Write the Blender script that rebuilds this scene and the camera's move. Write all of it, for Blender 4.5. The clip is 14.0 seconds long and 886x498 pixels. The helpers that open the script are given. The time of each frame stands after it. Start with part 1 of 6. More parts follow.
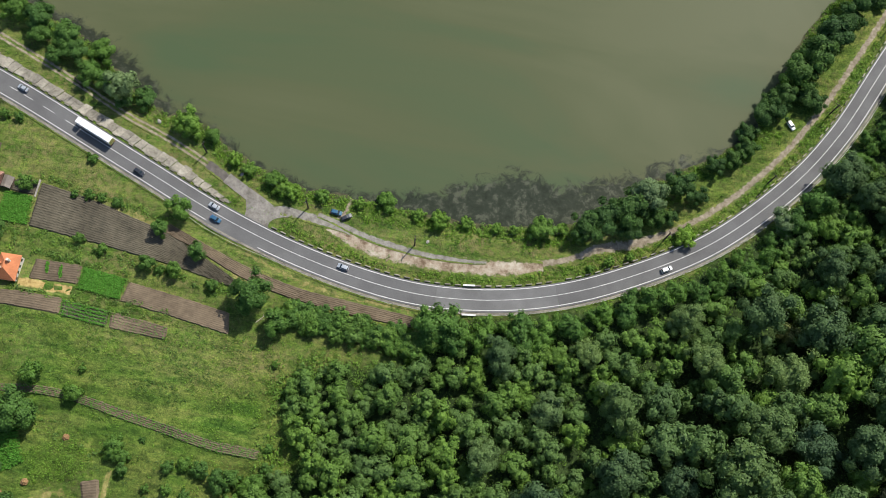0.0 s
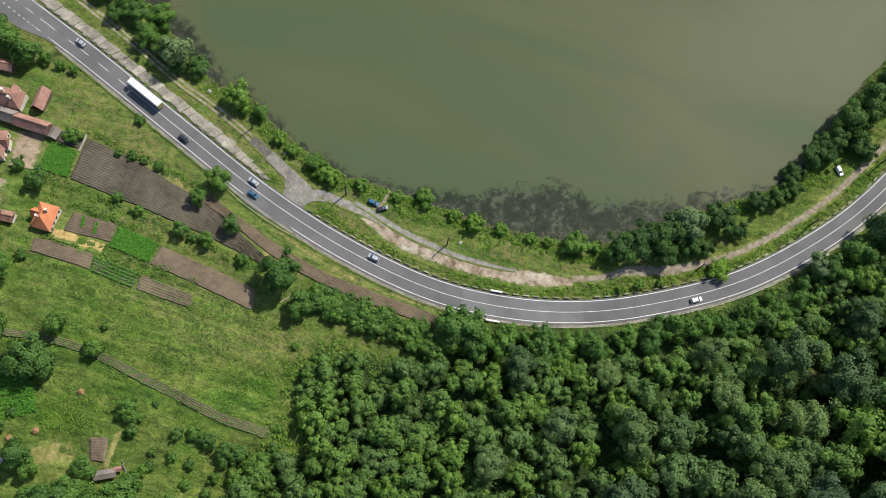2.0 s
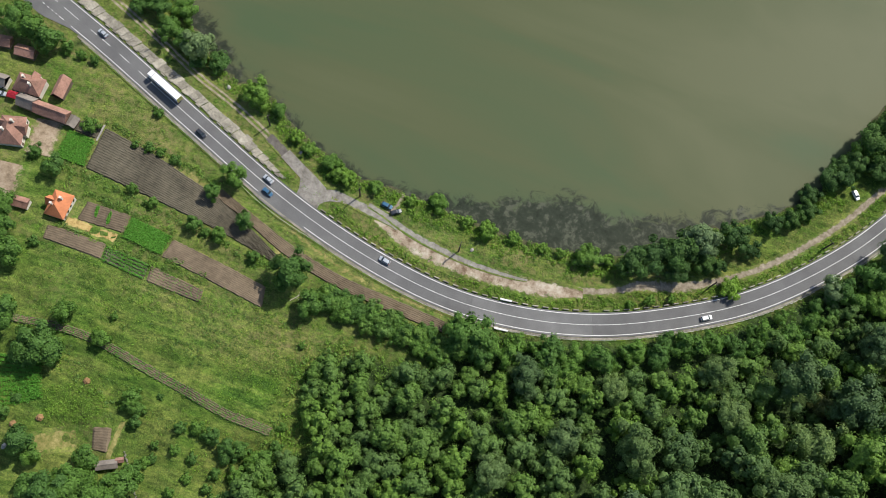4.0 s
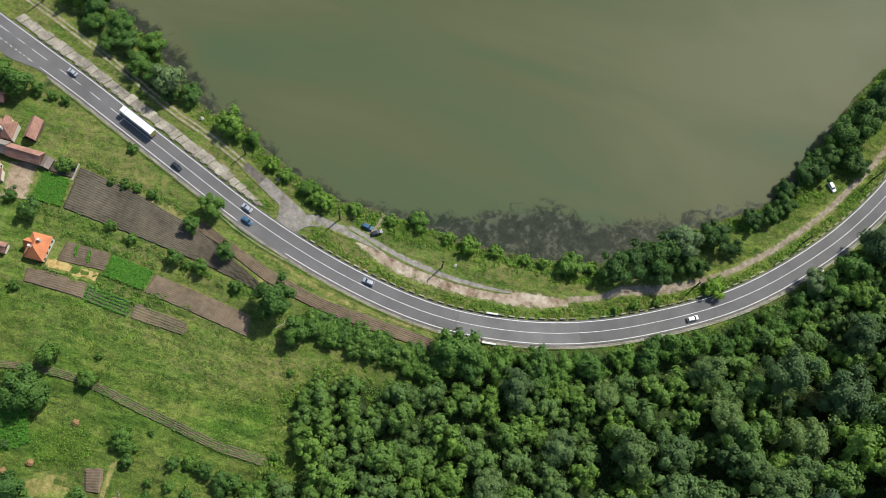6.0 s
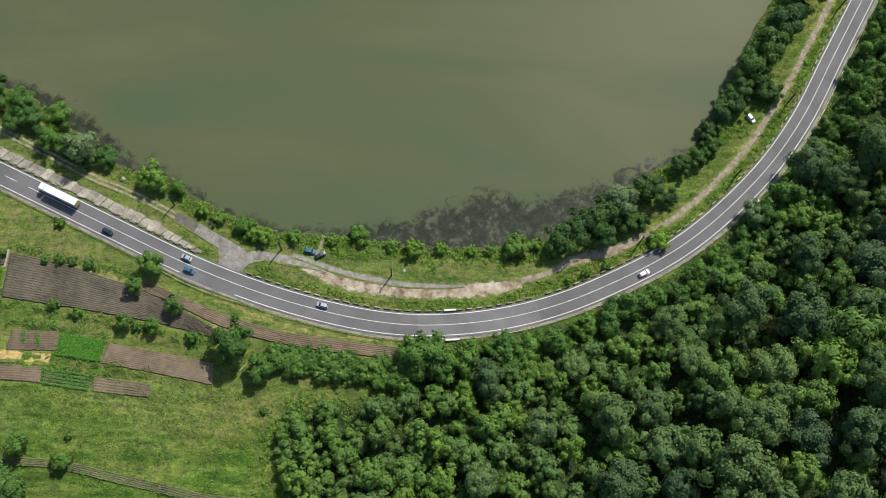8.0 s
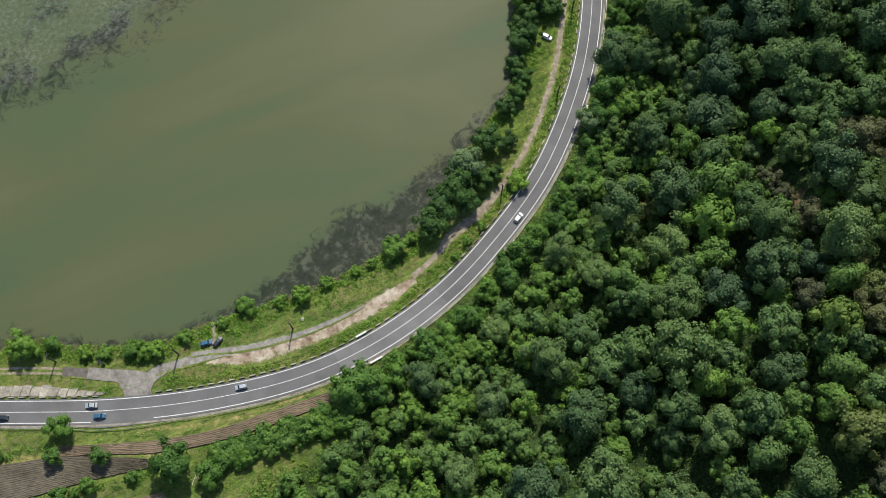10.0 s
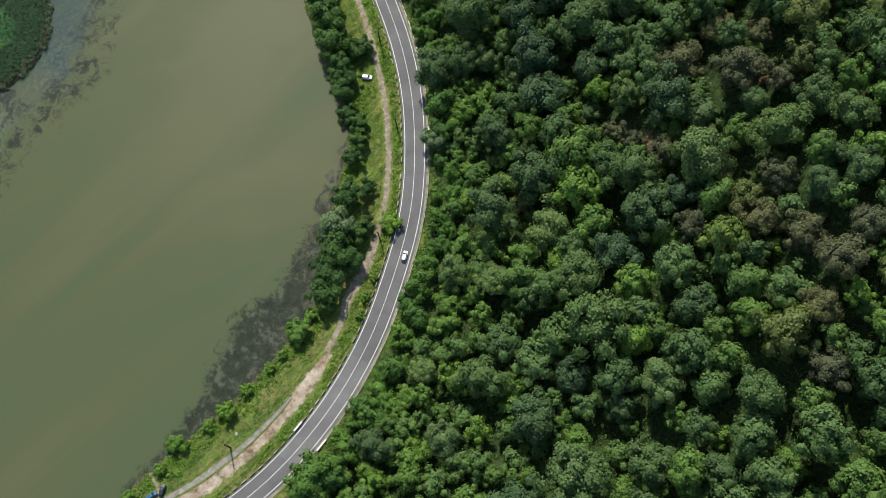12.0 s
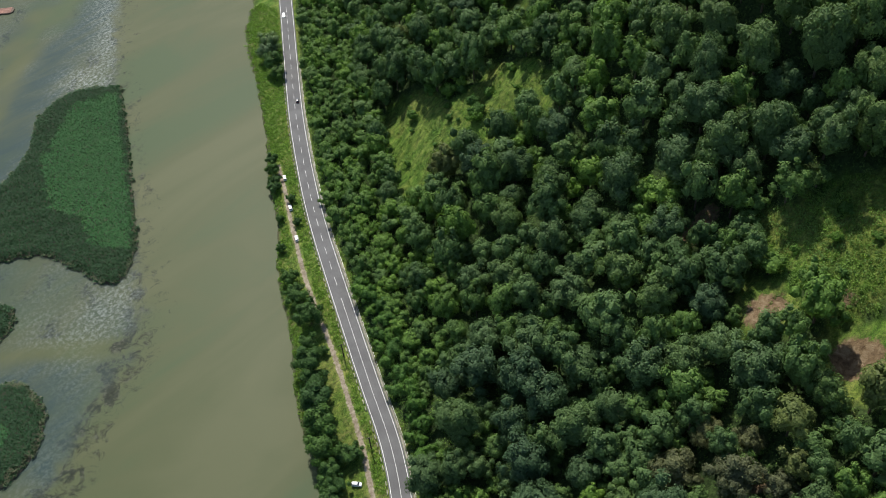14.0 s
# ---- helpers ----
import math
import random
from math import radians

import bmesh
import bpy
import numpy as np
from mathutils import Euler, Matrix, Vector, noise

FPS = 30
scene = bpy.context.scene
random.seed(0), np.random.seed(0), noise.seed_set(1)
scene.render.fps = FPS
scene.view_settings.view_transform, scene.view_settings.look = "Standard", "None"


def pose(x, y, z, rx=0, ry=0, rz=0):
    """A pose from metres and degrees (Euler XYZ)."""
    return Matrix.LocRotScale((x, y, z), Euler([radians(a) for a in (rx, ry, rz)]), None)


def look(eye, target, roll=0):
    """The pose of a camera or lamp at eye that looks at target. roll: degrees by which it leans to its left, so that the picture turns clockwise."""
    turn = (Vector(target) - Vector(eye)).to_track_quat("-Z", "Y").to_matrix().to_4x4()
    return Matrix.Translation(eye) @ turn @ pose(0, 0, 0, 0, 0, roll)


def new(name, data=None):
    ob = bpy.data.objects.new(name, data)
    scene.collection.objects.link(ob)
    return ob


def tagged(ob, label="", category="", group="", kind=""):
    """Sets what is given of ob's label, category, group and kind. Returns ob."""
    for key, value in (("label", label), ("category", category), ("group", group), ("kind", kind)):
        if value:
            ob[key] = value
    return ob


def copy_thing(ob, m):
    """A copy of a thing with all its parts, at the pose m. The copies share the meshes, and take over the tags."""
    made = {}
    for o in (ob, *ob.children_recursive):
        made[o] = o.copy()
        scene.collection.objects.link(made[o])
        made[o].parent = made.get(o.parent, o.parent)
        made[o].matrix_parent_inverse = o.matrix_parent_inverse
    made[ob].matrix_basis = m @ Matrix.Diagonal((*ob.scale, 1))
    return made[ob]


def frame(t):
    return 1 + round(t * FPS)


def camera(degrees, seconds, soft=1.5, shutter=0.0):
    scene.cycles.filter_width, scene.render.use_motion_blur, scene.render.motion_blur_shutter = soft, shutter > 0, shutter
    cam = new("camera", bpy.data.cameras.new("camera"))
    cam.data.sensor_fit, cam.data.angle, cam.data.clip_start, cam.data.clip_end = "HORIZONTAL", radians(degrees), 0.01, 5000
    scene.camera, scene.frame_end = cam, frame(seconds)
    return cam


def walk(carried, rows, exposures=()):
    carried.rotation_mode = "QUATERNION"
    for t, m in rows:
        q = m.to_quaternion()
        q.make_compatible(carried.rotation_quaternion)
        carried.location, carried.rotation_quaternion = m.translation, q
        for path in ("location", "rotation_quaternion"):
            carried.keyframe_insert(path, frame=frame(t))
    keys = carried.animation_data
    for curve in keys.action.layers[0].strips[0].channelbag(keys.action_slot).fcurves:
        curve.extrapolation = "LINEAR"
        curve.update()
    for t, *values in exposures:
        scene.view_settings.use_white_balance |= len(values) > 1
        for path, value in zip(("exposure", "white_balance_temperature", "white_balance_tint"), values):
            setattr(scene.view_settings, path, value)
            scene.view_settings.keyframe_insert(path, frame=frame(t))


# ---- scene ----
cam = camera(51.9, 14.0, soft=0.95)
PATH = [
    (0, (0.52, 0.22, 318.71), (1.22, 28.48, 222.79), 10.2),
    (0.5, (-0.61, 0.37, 318.47), (0.04, 28.57, 222.53), 10.7),
    (1, (-1.51, 0.39, 318.27), (-1.51, 28.50, 222.30), 11.3),
    (1.5, (-2.23, 0.13, 318.00), (-3.18, 28.13, 222.00), 11.9),
    (2, (-2.94, -0.40, 317.68), (-4.64, 27.49, 221.66), 12.5),
    (2.5, (-3.47, -0.68, 317.24), (-5.62, 27.12, 221.20), 13.0),
    (3, (-4.05, -0.87, 317.07), (-6.60, 26.83, 221.02), 13.5),
    (5.5, (-3.94, -0.16, 317.02), (-6.89, 29.64, 221.61), 12.4),
    (6, (-2.67, 0.15, 317.23), (-4.57, 30.40, 221.93), 11.4),
    (6.5, (-1.03, 0.45, 317.57), (-0.93, 31.25, 222.43), 9.8),
    (7, (0.12, 0.71, 317.74), (0.42, 31.51, 222.60), 9.1),
    (7.2, (0.60, 0.84, 317.81), (1.05, 31.64, 222.67), 8.8),
    (9.3, (7.51, 2.64, 320.53), (16.11, 32.79, 225.57), 2.9),
    (9.5, (8.37, 2.39, 320.56), (18.12, 32.33, 225.65), 2.1),
    (10, (11.12, 0.85, 320.21), (23.87, 30.11, 225.44), -0.4),
    (10.5, (14.40, -1.21, 319.99), (29.70, 26.99, 225.28), -3.4),
    (11, (18.13, -2.94, 320.06), (35.63, 23.71, 225.28), -6.5),
    (11.5, (21.96, -3.59, 320.53), (40.66, 21.30, 225.50), -9.1),
    (12, (26.10, -2.51, 321.04), (46.85, 24.85, 227.12), -9.2),
    (12.5, (29.90, -1.19, 322.06), (57.40, 32.61, 232.05), -7.7),
    (13, (33.07, 0.31, 323.04), (67.12, 40.06, 237.83), -6.5),
    (13.5, (35.25, 1.44, 323.46), (75.85, 46.94, 244.21), -5.7),
    (14, (36.87, 1.69, 323.81), (83.32, 52.34, 251.16), -5.2),
]
walk(cam, [(t, look(eye, target, roll)) for t, eye, target, roll in PATH], [(0.0, 0.35), (14.0, 0.35)])

# ---- daylight ----
SUN_FROM = Vector((0.53, 0.85, 1.16)).normalized()
world = bpy.data.worlds.new("sky")
scene.world = world
world.use_nodes = True
wn = world.node_tree.nodes
sky = wn.new("ShaderNodeTexSky")
sky.sky_type, sky.sun_disc = "NISHITA", False
sky.sun_elevation, sky.sun_rotation = math.asin(SUN_FROM.z), math.atan2(SUN_FROM.x, SUN_FROM.y)
sky.altitude, sky.dust_density = 300, 1.5
wn["Background"].inputs["Strength"].default_value = 0.118
world.node_tree.links.new(sky.outputs[0], wn["Background"].inputs["Color"])
sun = new("sun", bpy.data.lights.new("sun", "SUN"))
sun.data.energy, sun.data.angle, sun.data.color = 4.2, radians(0.6), (1.0, 0.95, 0.86)
sun.matrix_world = look(SUN_FROM * 400, (0, 0, 0))

# ---- materials ----
def material(name, rough=0.9, metal=0.0, spec=0.3):
    m = bpy.data.materials.new(name)
    m.use_nodes = True
    b = m.node_tree.nodes["Principled BSDF"]
    b.inputs["Roughness"].default_value, b.inputs["Metallic"].default_value = rough, metal
    b.inputs["Specular IOR Level"].default_value = spec
    return m, m.node_tree.nodes, m.node_tree.links, b


def noise_tex(n, l, scale, detail=4.0, rough=0.6, coord=None, stretch=None, distort=0.0):
    t = n.new("ShaderNodeTexNoise")
    t.inputs["Scale"].default_value, t.inputs["Detail"].default_value = scale, detail
    t.inputs["Roughness"].default_value, t.inputs["Distortion"].default_value = rough, distort
    if coord is None:
        coord = n.new("ShaderNodeNewGeometry").outputs["Position"]
    if stretch is not None:
        mp = n.new("ShaderNodeMapping")
        mp.inputs["Rotation"].default_value, mp.inputs["Scale"].default_value = (0, 0, radians(stretch[0])), stretch[1]
        l.new(coord, mp.inputs["Vector"])
        coord = mp.outputs["Vector"]
    l.new(coord, t.inputs["Vector"])
    return t.outputs["Fac"]


def ramp(n, l, fac, stops):
    r = n.new("ShaderNodeValToRGB")
    e = r.color_ramp.elements
    while len(e) < len(stops):
        e.new(0.5)
    for k, (at, c) in zip(e, stops):
        k.position, k.color = at, (*c, 1)
    l.new(fac, r.inputs["Fac"])
    return r.outputs["Color"]


def mix(n, l, fac, a, b, kind="MIX"):
    m = n.new("ShaderNodeMix")
    m.data_type, m.blend_type = "RGBA", kind
    for sock, v in ((m.inputs["Factor"], fac), (m.inputs["A"], a), (m.inputs["B"], b)):
        if isinstance(v, (int, float)):
            sock.default_value = v
        elif isinstance(v, tuple):
            sock.default_value = (*v, 1)
        else:
            l.new(v, sock)
    return m.outputs["Result"]


def bump(n, l, b, fac, strength, dist):
    u = n.new("ShaderNodeBump")
    u.inputs["Strength"].default_value, u.inputs["Distance"].default_value = strength, dist
    l.new(fac, u.inputs["Height"])
    l.new(u.outputs["Normal"], b.inputs["Normal"])


def attribute(n, name):
    a = n.new("ShaderNodeAttribute")
    a.attribute_name = name
    return a.outputs["Fac"]


def plain(name, colour, vary=0.25, scale=3.0, rough=0.8, metal=0.0, spec=0.3, relief_depth=0.0, random_tint=0.0):
    """A material of one colour with grain and stains at two scales."""
    m, n, l, b = material(name, rough, metal, spec)
    lo = tuple(c * (1 - vary) for c in colour)
    hi = tuple(min(1, c * (1 + vary)) for c in colour)
    c = ramp(n, l, noise_tex(n, l, scale, 5), [(0.3, lo), (0.7, hi)])
    c = mix(n, l, 0.5, c, ramp(n, l, noise_tex(n, l, scale * 0.17, 3), [(0.35, lo), (0.65, hi)]))
    if random_tint:
        r = n.new("ShaderNodeObjectInfo").outputs["Random"]
        c = mix(n, l, 1.0, c, ramp(n, l, r, [(0, (1 - random_tint,) * 3), (1, (1 + random_tint,) * 3)]), "MULTIPLY")
    l.new(c, b.inputs["Base Color"])
    if relief_depth:
        bump(n, l, b, noise_tex(n, l, scale * 3, 5), 0.6, relief_depth)
    return m


def grass_colour(n, l):
    """Meadow green with tufts, wide patches and mown bands; drier where the dry attribute says so."""
    wide = ramp(n, l, noise_tex(n, l, 0.045, 5, 0.65), [(0.4, (0.064, 0.142, 0.019)), (0.5, (0.09, 0.143, 0.026)), (0.6, (0.142, 0.172, 0.04))])
    band = ramp(n, l, noise_tex(n, l, 0.16, 5, 0.65, stretch=(-14, (0.22, 1.7, 1))), [(0.38, (0.034, 0.07, 0.014)), (0.48, (0.08, 0.132, 0.024)), (0.6, (0.158, 0.188, 0.05))])
    mid = ramp(n, l, noise_tex(n, l, 0.33, 6, 0.75, stretch=(-10, (0.6, 1.3, 1)), distort=0.8), [(0.38, (0.55, 0.6, 0.62)), (0.62, (1.42, 1.38, 1.32))])
    fine = ramp(n, l, noise_tex(n, l, 1.5, 6, 0.8), [(0.36, (0.5, 0.56, 0.6)), (0.64, (1.5, 1.42, 1.35))])
    c = mix(n, l, 1.0, mix(n, l, 1.0, mix(n, l, 0.5, wide, band), mid, "MULTIPLY"), fine, "MULTIPLY")
    straw = ramp(n, l, noise_tex(n, l, 0.4, 6, 0.7), [(0.42, (0, 0, 0)), (0.7, (1, 1, 1))])
    return mix(n, l, mix(n, l, 1.0, straw, attribute(n, "dry"), "MULTIPLY"), c, (0.23, 0.19, 0.09))


def ground_material():
    m, n, l, b = material("meadow_grass", 0.95, spec=0.1)
    c = grass_colour(n, l)
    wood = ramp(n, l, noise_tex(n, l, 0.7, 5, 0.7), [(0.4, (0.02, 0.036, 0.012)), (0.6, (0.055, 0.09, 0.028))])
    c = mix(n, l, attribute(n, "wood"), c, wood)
    soil = ramp(n, l, noise_tex(n, l, 0.35, 7, 0.75, distort=0.5), [(0.36, (0.085, 0.057, 0.033)), (0.5, (0.165, 0.115, 0.066)), (0.64, (0.26, 0.2, 0.125))])
    e = n.new("ShaderNodeMath")
    e.operation = "MULTIPLY_ADD"
    l.new(noise_tex(n, l, 0.3, 6, 0.75), e.inputs[0])
    e.inputs[1].default_value = 1.5
    l.new(attribute(n, "soil"), e.inputs[2])
    f = n.new("ShaderNodeMapRange")
    l.new(e.outputs[0], f.inputs["Value"])
    f.inputs["From Min"].default_value, f.inputs["From Max"].default_value = 1.12, 1.3
    c = mix(n, l, f.outputs["Result"], c, soil)
    mud = ramp(n, l, noise_tex(n, l, 0.6, 5), [(0.3, (0.05, 0.05, 0.03)), (0.7, (0.09, 0.085, 0.05))])
    c = mix(n, l, attribute(n, "mud"), c, mud)
    l.new(c, b.inputs["Base Color"])
    bump(n, l, b, noise_tex(n, l, 1.6, 6, 0.8), 1.0, 0.5)
    return m


def bare_material(name, stops, grain=0.55):
    """Worn ground with ragged grass at its edges; the bare attribute is 1 in its middle and 0 at its rim."""
    m, n, l, b = material(name, 0.95, spec=0.1)
    dirt = ramp(n, l, noise_tex(n, l, grain, 7, 0.75), stops)
    dirt = mix(n, l, 1.0, dirt, ramp(n, l, noise_tex(n, l, 0.12, 4), [(0.3, (0.8, 0.78, 0.75)), (0.7, (1.15, 1.15, 1.15))]), "MULTIPLY")
    e = n.new("ShaderNodeMath")
    e.operation = "MULTIPLY_ADD"
    l.new(noise_tex(n, l, 0.55, 6, 0.75), e.inputs[0])
    e.inputs[1].default_value = 1.4
    l.new(attribute(n, "bare"), e.inputs[2])
    f = n.new("ShaderNodeMapRange")
    l.new(e.outputs[0], f.inputs["Value"])
    f.inputs["From Min"].default_value, f.inputs["From Max"].default_value = 1.08, 1.28
    c = mix(n, l, f.outputs["Result"], grass_colour(n, l), dirt)
    l.new(c, b.inputs["Base Color"])
    bump(n, l, b, noise_tex(n, l, 1.6, 6, 0.8), 0.8, 0.25)
    return m


def water_material():
    m, n, l, b = material("murky_river_water", 0.45, spec=0.042)
    wide = ramp(n, l, noise_tex(n, l, 0.012, 4, 0.55, stretch=(35, (0.5, 1.5, 1)), distort=0.6), [(0.38, (0.064, 0.09, 0.045)), (0.5, (0.08, 0.092, 0.046)), (0.62, (0.094, 0.103, 0.054))])
    weed = ramp(n, l, noise_tex(n, l, 0.24, 8, 0.74, distort=0.25), [(0.34, (0.014, 0.018, 0.013)), (0.52, (0.028, 0.034, 0.025)), (0.62, (0.078, 0.083, 0.06))])
    edge = n.new("ShaderNodeMath")
    edge.operation = "MULTIPLY_ADD"
    l.new(noise_tex(n, l, 0.17, 7, 0.75, distort=0.8), edge.inputs[0])
    edge.inputs[1].default_value = 2.2
    l.new(attribute(n, "weed"), edge.inputs[2])
    edge2 = n.new("ShaderNodeMapRange")
    l.new(edge.outputs[0], edge2.inputs["Value"])
    edge2.inputs["From Min"].default_value, edge2.inputs["From Max"].default_value = 1.46, 1.78
    edge2.inputs["To Max"].default_value = 0.92
    c = mix(n, l, edge2.outputs["Result"], wide, weed)
    open_ = n.new("ShaderNodeMath")
    open_.operation = "MULTIPLY"
    l.new(ramp(n, l, noise_tex(n, l, 0.06, 7, 0.7, distort=0.6, stretch=(57, (0.4, 1.6, 1))), [(0.36, (0.6, 0.6, 0.6)), (0.58, (1, 1, 1))]), open_.inputs[0])
    l.new(attribute(n, "clear"), open_.inputs[1])
    blue = mix(n, l, open_.outputs[0], c, (0.036, 0.06, 0.056))
    scum = n.new("ShaderNodeMath")
    scum.operation = "MULTIPLY"
    l.new(ramp(n, l, noise_tex(n, l, 0.5, 8, 0.82), [(0.46, (0, 0, 0)), (0.62, (1, 1, 1))]), scum.inputs[0])
    l.new(attribute(n, "scum"), scum.inputs[1])
    c = mix(n, l, scum.outputs[0], blue, (0.262, 0.288, 0.27))
    l.new(c, b.inputs["Base Color"])
    bump(n, l, b, noise_tex(n, l, 1.1, 3), 0.12, 0.05)
    return m


def leaf_material(name, dark, light, tint="object", through_light=0.25, shades=None):
    """Foliage: each clump a shade of its own, each tree a tint of its own."""
    m, n, l, b = material(name, 0.6, spec=0.2)
    r = n.new("ShaderNodeNewGeometry").outputs["Random Per Island"]
    mean = [(p + q) / 2 for p, q in zip(dark, light)]
    c = ramp(n, l, r, [(0.0, tuple(0.45 * m + 0.55 * p for m, p in zip(mean, dark))), (1.0, tuple(0.45 * m + 0.55 * q for m, q in zip(mean, light)))])
    t = attribute(n, "tint") if tint == "attribute" else n.new("ShaderNodeObjectInfo").outputs["Random"]
    if tint == "object":
        shades = [(0.0, (0.76, 0.82, 0.9)), (0.5, (0.96, 0.98, 0.95)), (1.0, (1.2, 1.17, 0.95))]
    c = mix(n, l, 1.0, c, ramp(n, l, t, shades or [(0.0, (0.66, 0.68, 0.95)), (0.18, (0.78, 0.79, 1.1)), (0.24, (0.96, 0.94, 1.3)), (0.34, (0.9, 0.9, 1.1)), (0.7, (1.08, 1.12, 0.9)), (0.86, (1.2, 1.22, 0.85)), (0.9, (1.2, 0.9, 1.1)), (1.0, (1.08, 0.74, 1.0))]), "MULTIPLY")
    c = mix(n, l, 1.0, c, ramp(n, l, noise_tex(n, l, 1.9, 4, 0.7), [(0.36, (0.72, 0.73, 0.75)), (0.64, (1.28, 1.26, 1.22))]), "MULTIPLY")
    l.new(c, b.inputs["Base Color"])
    bump(n, l, b, noise_tex(n, l, 1.5, 3, 0.7), 0.5, 0.3)
    tr = n.new("ShaderNodeBsdfTranslucent")
    l.new(mix(n, l, 1.0, c, (1.05, 1.15, 0.8), "MULTIPLY"), tr.inputs["Color"])
    ms = n.new("ShaderNodeMixShader")
    ms.inputs["Fac"].default_value = through_light
    l.new(b.outputs[0], ms.inputs[1])
    l.new(tr.outputs[0], ms.inputs[2])
    l.new(ms.outputs[0], n["Material Output"].inputs["Surface"])
    return m


def asphalt_material(name, grey):
    m, n, l, b = material(name, 0.85, spec=0.3)
    c = ramp(n, l, noise_tex(n, l, 2.5, 6, 0.7), [(0.3, (grey * 0.85,) * 3), (0.7, (grey * 1.15, grey * 1.14, grey * 1.12))])
    wear = ramp(n, l, noise_tex(n, l, 0.08, 4, 0.6), [(0.35, (0.85,) * 3), (0.65, (1.15,) * 3)])
    c = mix(n, l, 1.0, c, wear, "MULTIPLY")
    l.new(c, b.inputs["Base Color"])
    bump(n, l, b, noise_tex(n, l, 12, 3), 0.4, 0.01)
    return m


GRASS, WATER = ground_material(), water_material()
LEAF_WOOD = leaf_material("forest_leaves", (0.062, 0.118, 0.029), (0.158, 0.27, 0.063), "attribute", 0.3)
LEAF = leaf_material("tree_leaves", (0.055, 0.115, 0.025), (0.138, 0.27, 0.055), through_light=0.3)
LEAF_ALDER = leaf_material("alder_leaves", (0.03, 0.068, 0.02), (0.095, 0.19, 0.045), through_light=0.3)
LEAF_BRIGHT = leaf_material("shrub_leaves", (0.115, 0.21, 0.034), (0.22, 0.375, 0.066), through_light=0.3)
LEAF_LOW = leaf_material("bramble_leaves", (0.105, 0.195, 0.033), (0.175, 0.3, 0.053), "attribute", 0.3)
LEAF_ALDER_LOW = leaf_material("nettle_leaves", (0.045, 0.095, 0.024), (0.085, 0.16, 0.038), "attribute", 0.3)
LEAF_CROP = leaf_material("crop_leaves", (0.05, 0.155, 0.017), (0.105, 0.275, 0.038), "attribute", 0.3)
LEAF_MID = leaf_material("hill_leaves", (0.056, 0.1, 0.036), (0.14, 0.226, 0.08), through_light=0.3)
LEAF_DARK = leaf_material("dark_hill_leaves", (0.044, 0.084, 0.036), (0.1, 0.17, 0.07), through_light=0.25)
LEAF_PALE = leaf_material("light_hill_leaves", (0.088, 0.145, 0.05), (0.178, 0.268, 0.095), through_light=0.3)
LEAF_BROWN = leaf_material("brownish_leaves", (0.07, 0.08, 0.038), (0.138, 0.15, 0.07), through_light=0.2)
LEAF_GREY = leaf_material("willow_leaves", (0.11, 0.165, 0.07), (0.22, 0.31, 0.135))
REED = leaf_material("reed_leaves", (0.044, 0.112, 0.04), (0.076, 0.175, 0.062), "attribute", shades=[(0.0, (0.62, 0.62, 0.75)), (0.3, (0.75, 0.75, 0.85)), (0.6, (1.25, 1.5, 1.45)), (0.84, (1.4, 1.6, 1.5)), (0.9, (2.2, 1.0, 1.6)), (1.0, (2.8, 1.3, 2.2))])
TRACK_DIRT = bare_material("brown_dirt", [(0.34, (0.15, 0.122, 0.088)), (0.5, (0.25, 0.213, 0.16)), (0.66, (0.36, 0.318, 0.25))])
PALE_DIRT = bare_material("pale_dirt", [(0.37, (0.15, 0.105, 0.07)), (0.47, (0.3, 0.24, 0.175)), (0.62, (0.46, 0.41, 0.33))], 0.2)
DRY_GRASS = bare_material("dry_grass", [(0.34, (0.1, 0.13, 0.03)), (0.5, (0.2, 0.19, 0.065)), (0.66, (0.33, 0.28, 0.12))])
SOIL = plain("ploughed_soil", (0.088, 0.077, 0.054), 0.45, 0.5, 0.95, relief_depth=0.15)
SOIL_PALE = plain("dry_soil", (0.132, 0.101, 0.067), 0.42, 0.5, 0.95, relief_depth=0.12)
HAY = plain("old_hay", (0.25, 0.15, 0.07), 0.35, 3.0, 0.95, relief_depth=0.1)
CUT_STRAW = bare_material("cut_straw", [(0.36, (0.22, 0.15, 0.055)), (0.5, (0.38, 0.28, 0.11)), (0.64, (0.46, 0.36, 0.16))])
YARD_DIRT = bare_material("sandy_yard", [(0.36, (0.17, 0.13, 0.09)), (0.5, (0.28, 0.22, 0.155)), (0.64, (0.36, 0.3, 0.225))], 0.3)
OLD_ASPHALT = bare_material("old_pale_asphalt", [(0.36, (0.15, 0.138, 0.12)), (0.5, (0.235, 0.222, 0.2)), (0.64, (0.31, 0.295, 0.265))], 0.35)
DARK_ASPHALT = bare_material("old_dark_asphalt", [(0.36, (0.085, 0.075, 0.07)), (0.5, (0.12, 0.11, 0.1)), (0.64, (0.16, 0.145, 0.13))], 0.35)
ROOF_TILE = plain("clay_roof_tiles", (0.27, 0.15, 0.112), 0.4, 1.6, 0.85, relief_depth=0.06, random_tint=0.2)
ROOF_ORANGE = plain("new_orange_roof_tiles", (0.52, 0.19, 0.085), 0.2, 2.0, 0.8, relief_depth=0.05)
ROOF_GREY = plain("grey_board_roof", (0.2, 0.175, 0.15), 0.3, 1.4, 0.9, relief_depth=0.05)
PLASTER = plain("pale_plaster", (0.62, 0.58, 0.5), 0.15, 1.0, 0.9)
TIMBER = plain("weathered_timber", (0.14, 0.105, 0.08), 0.3, 2.0, 0.9, relief_depth=0.03)
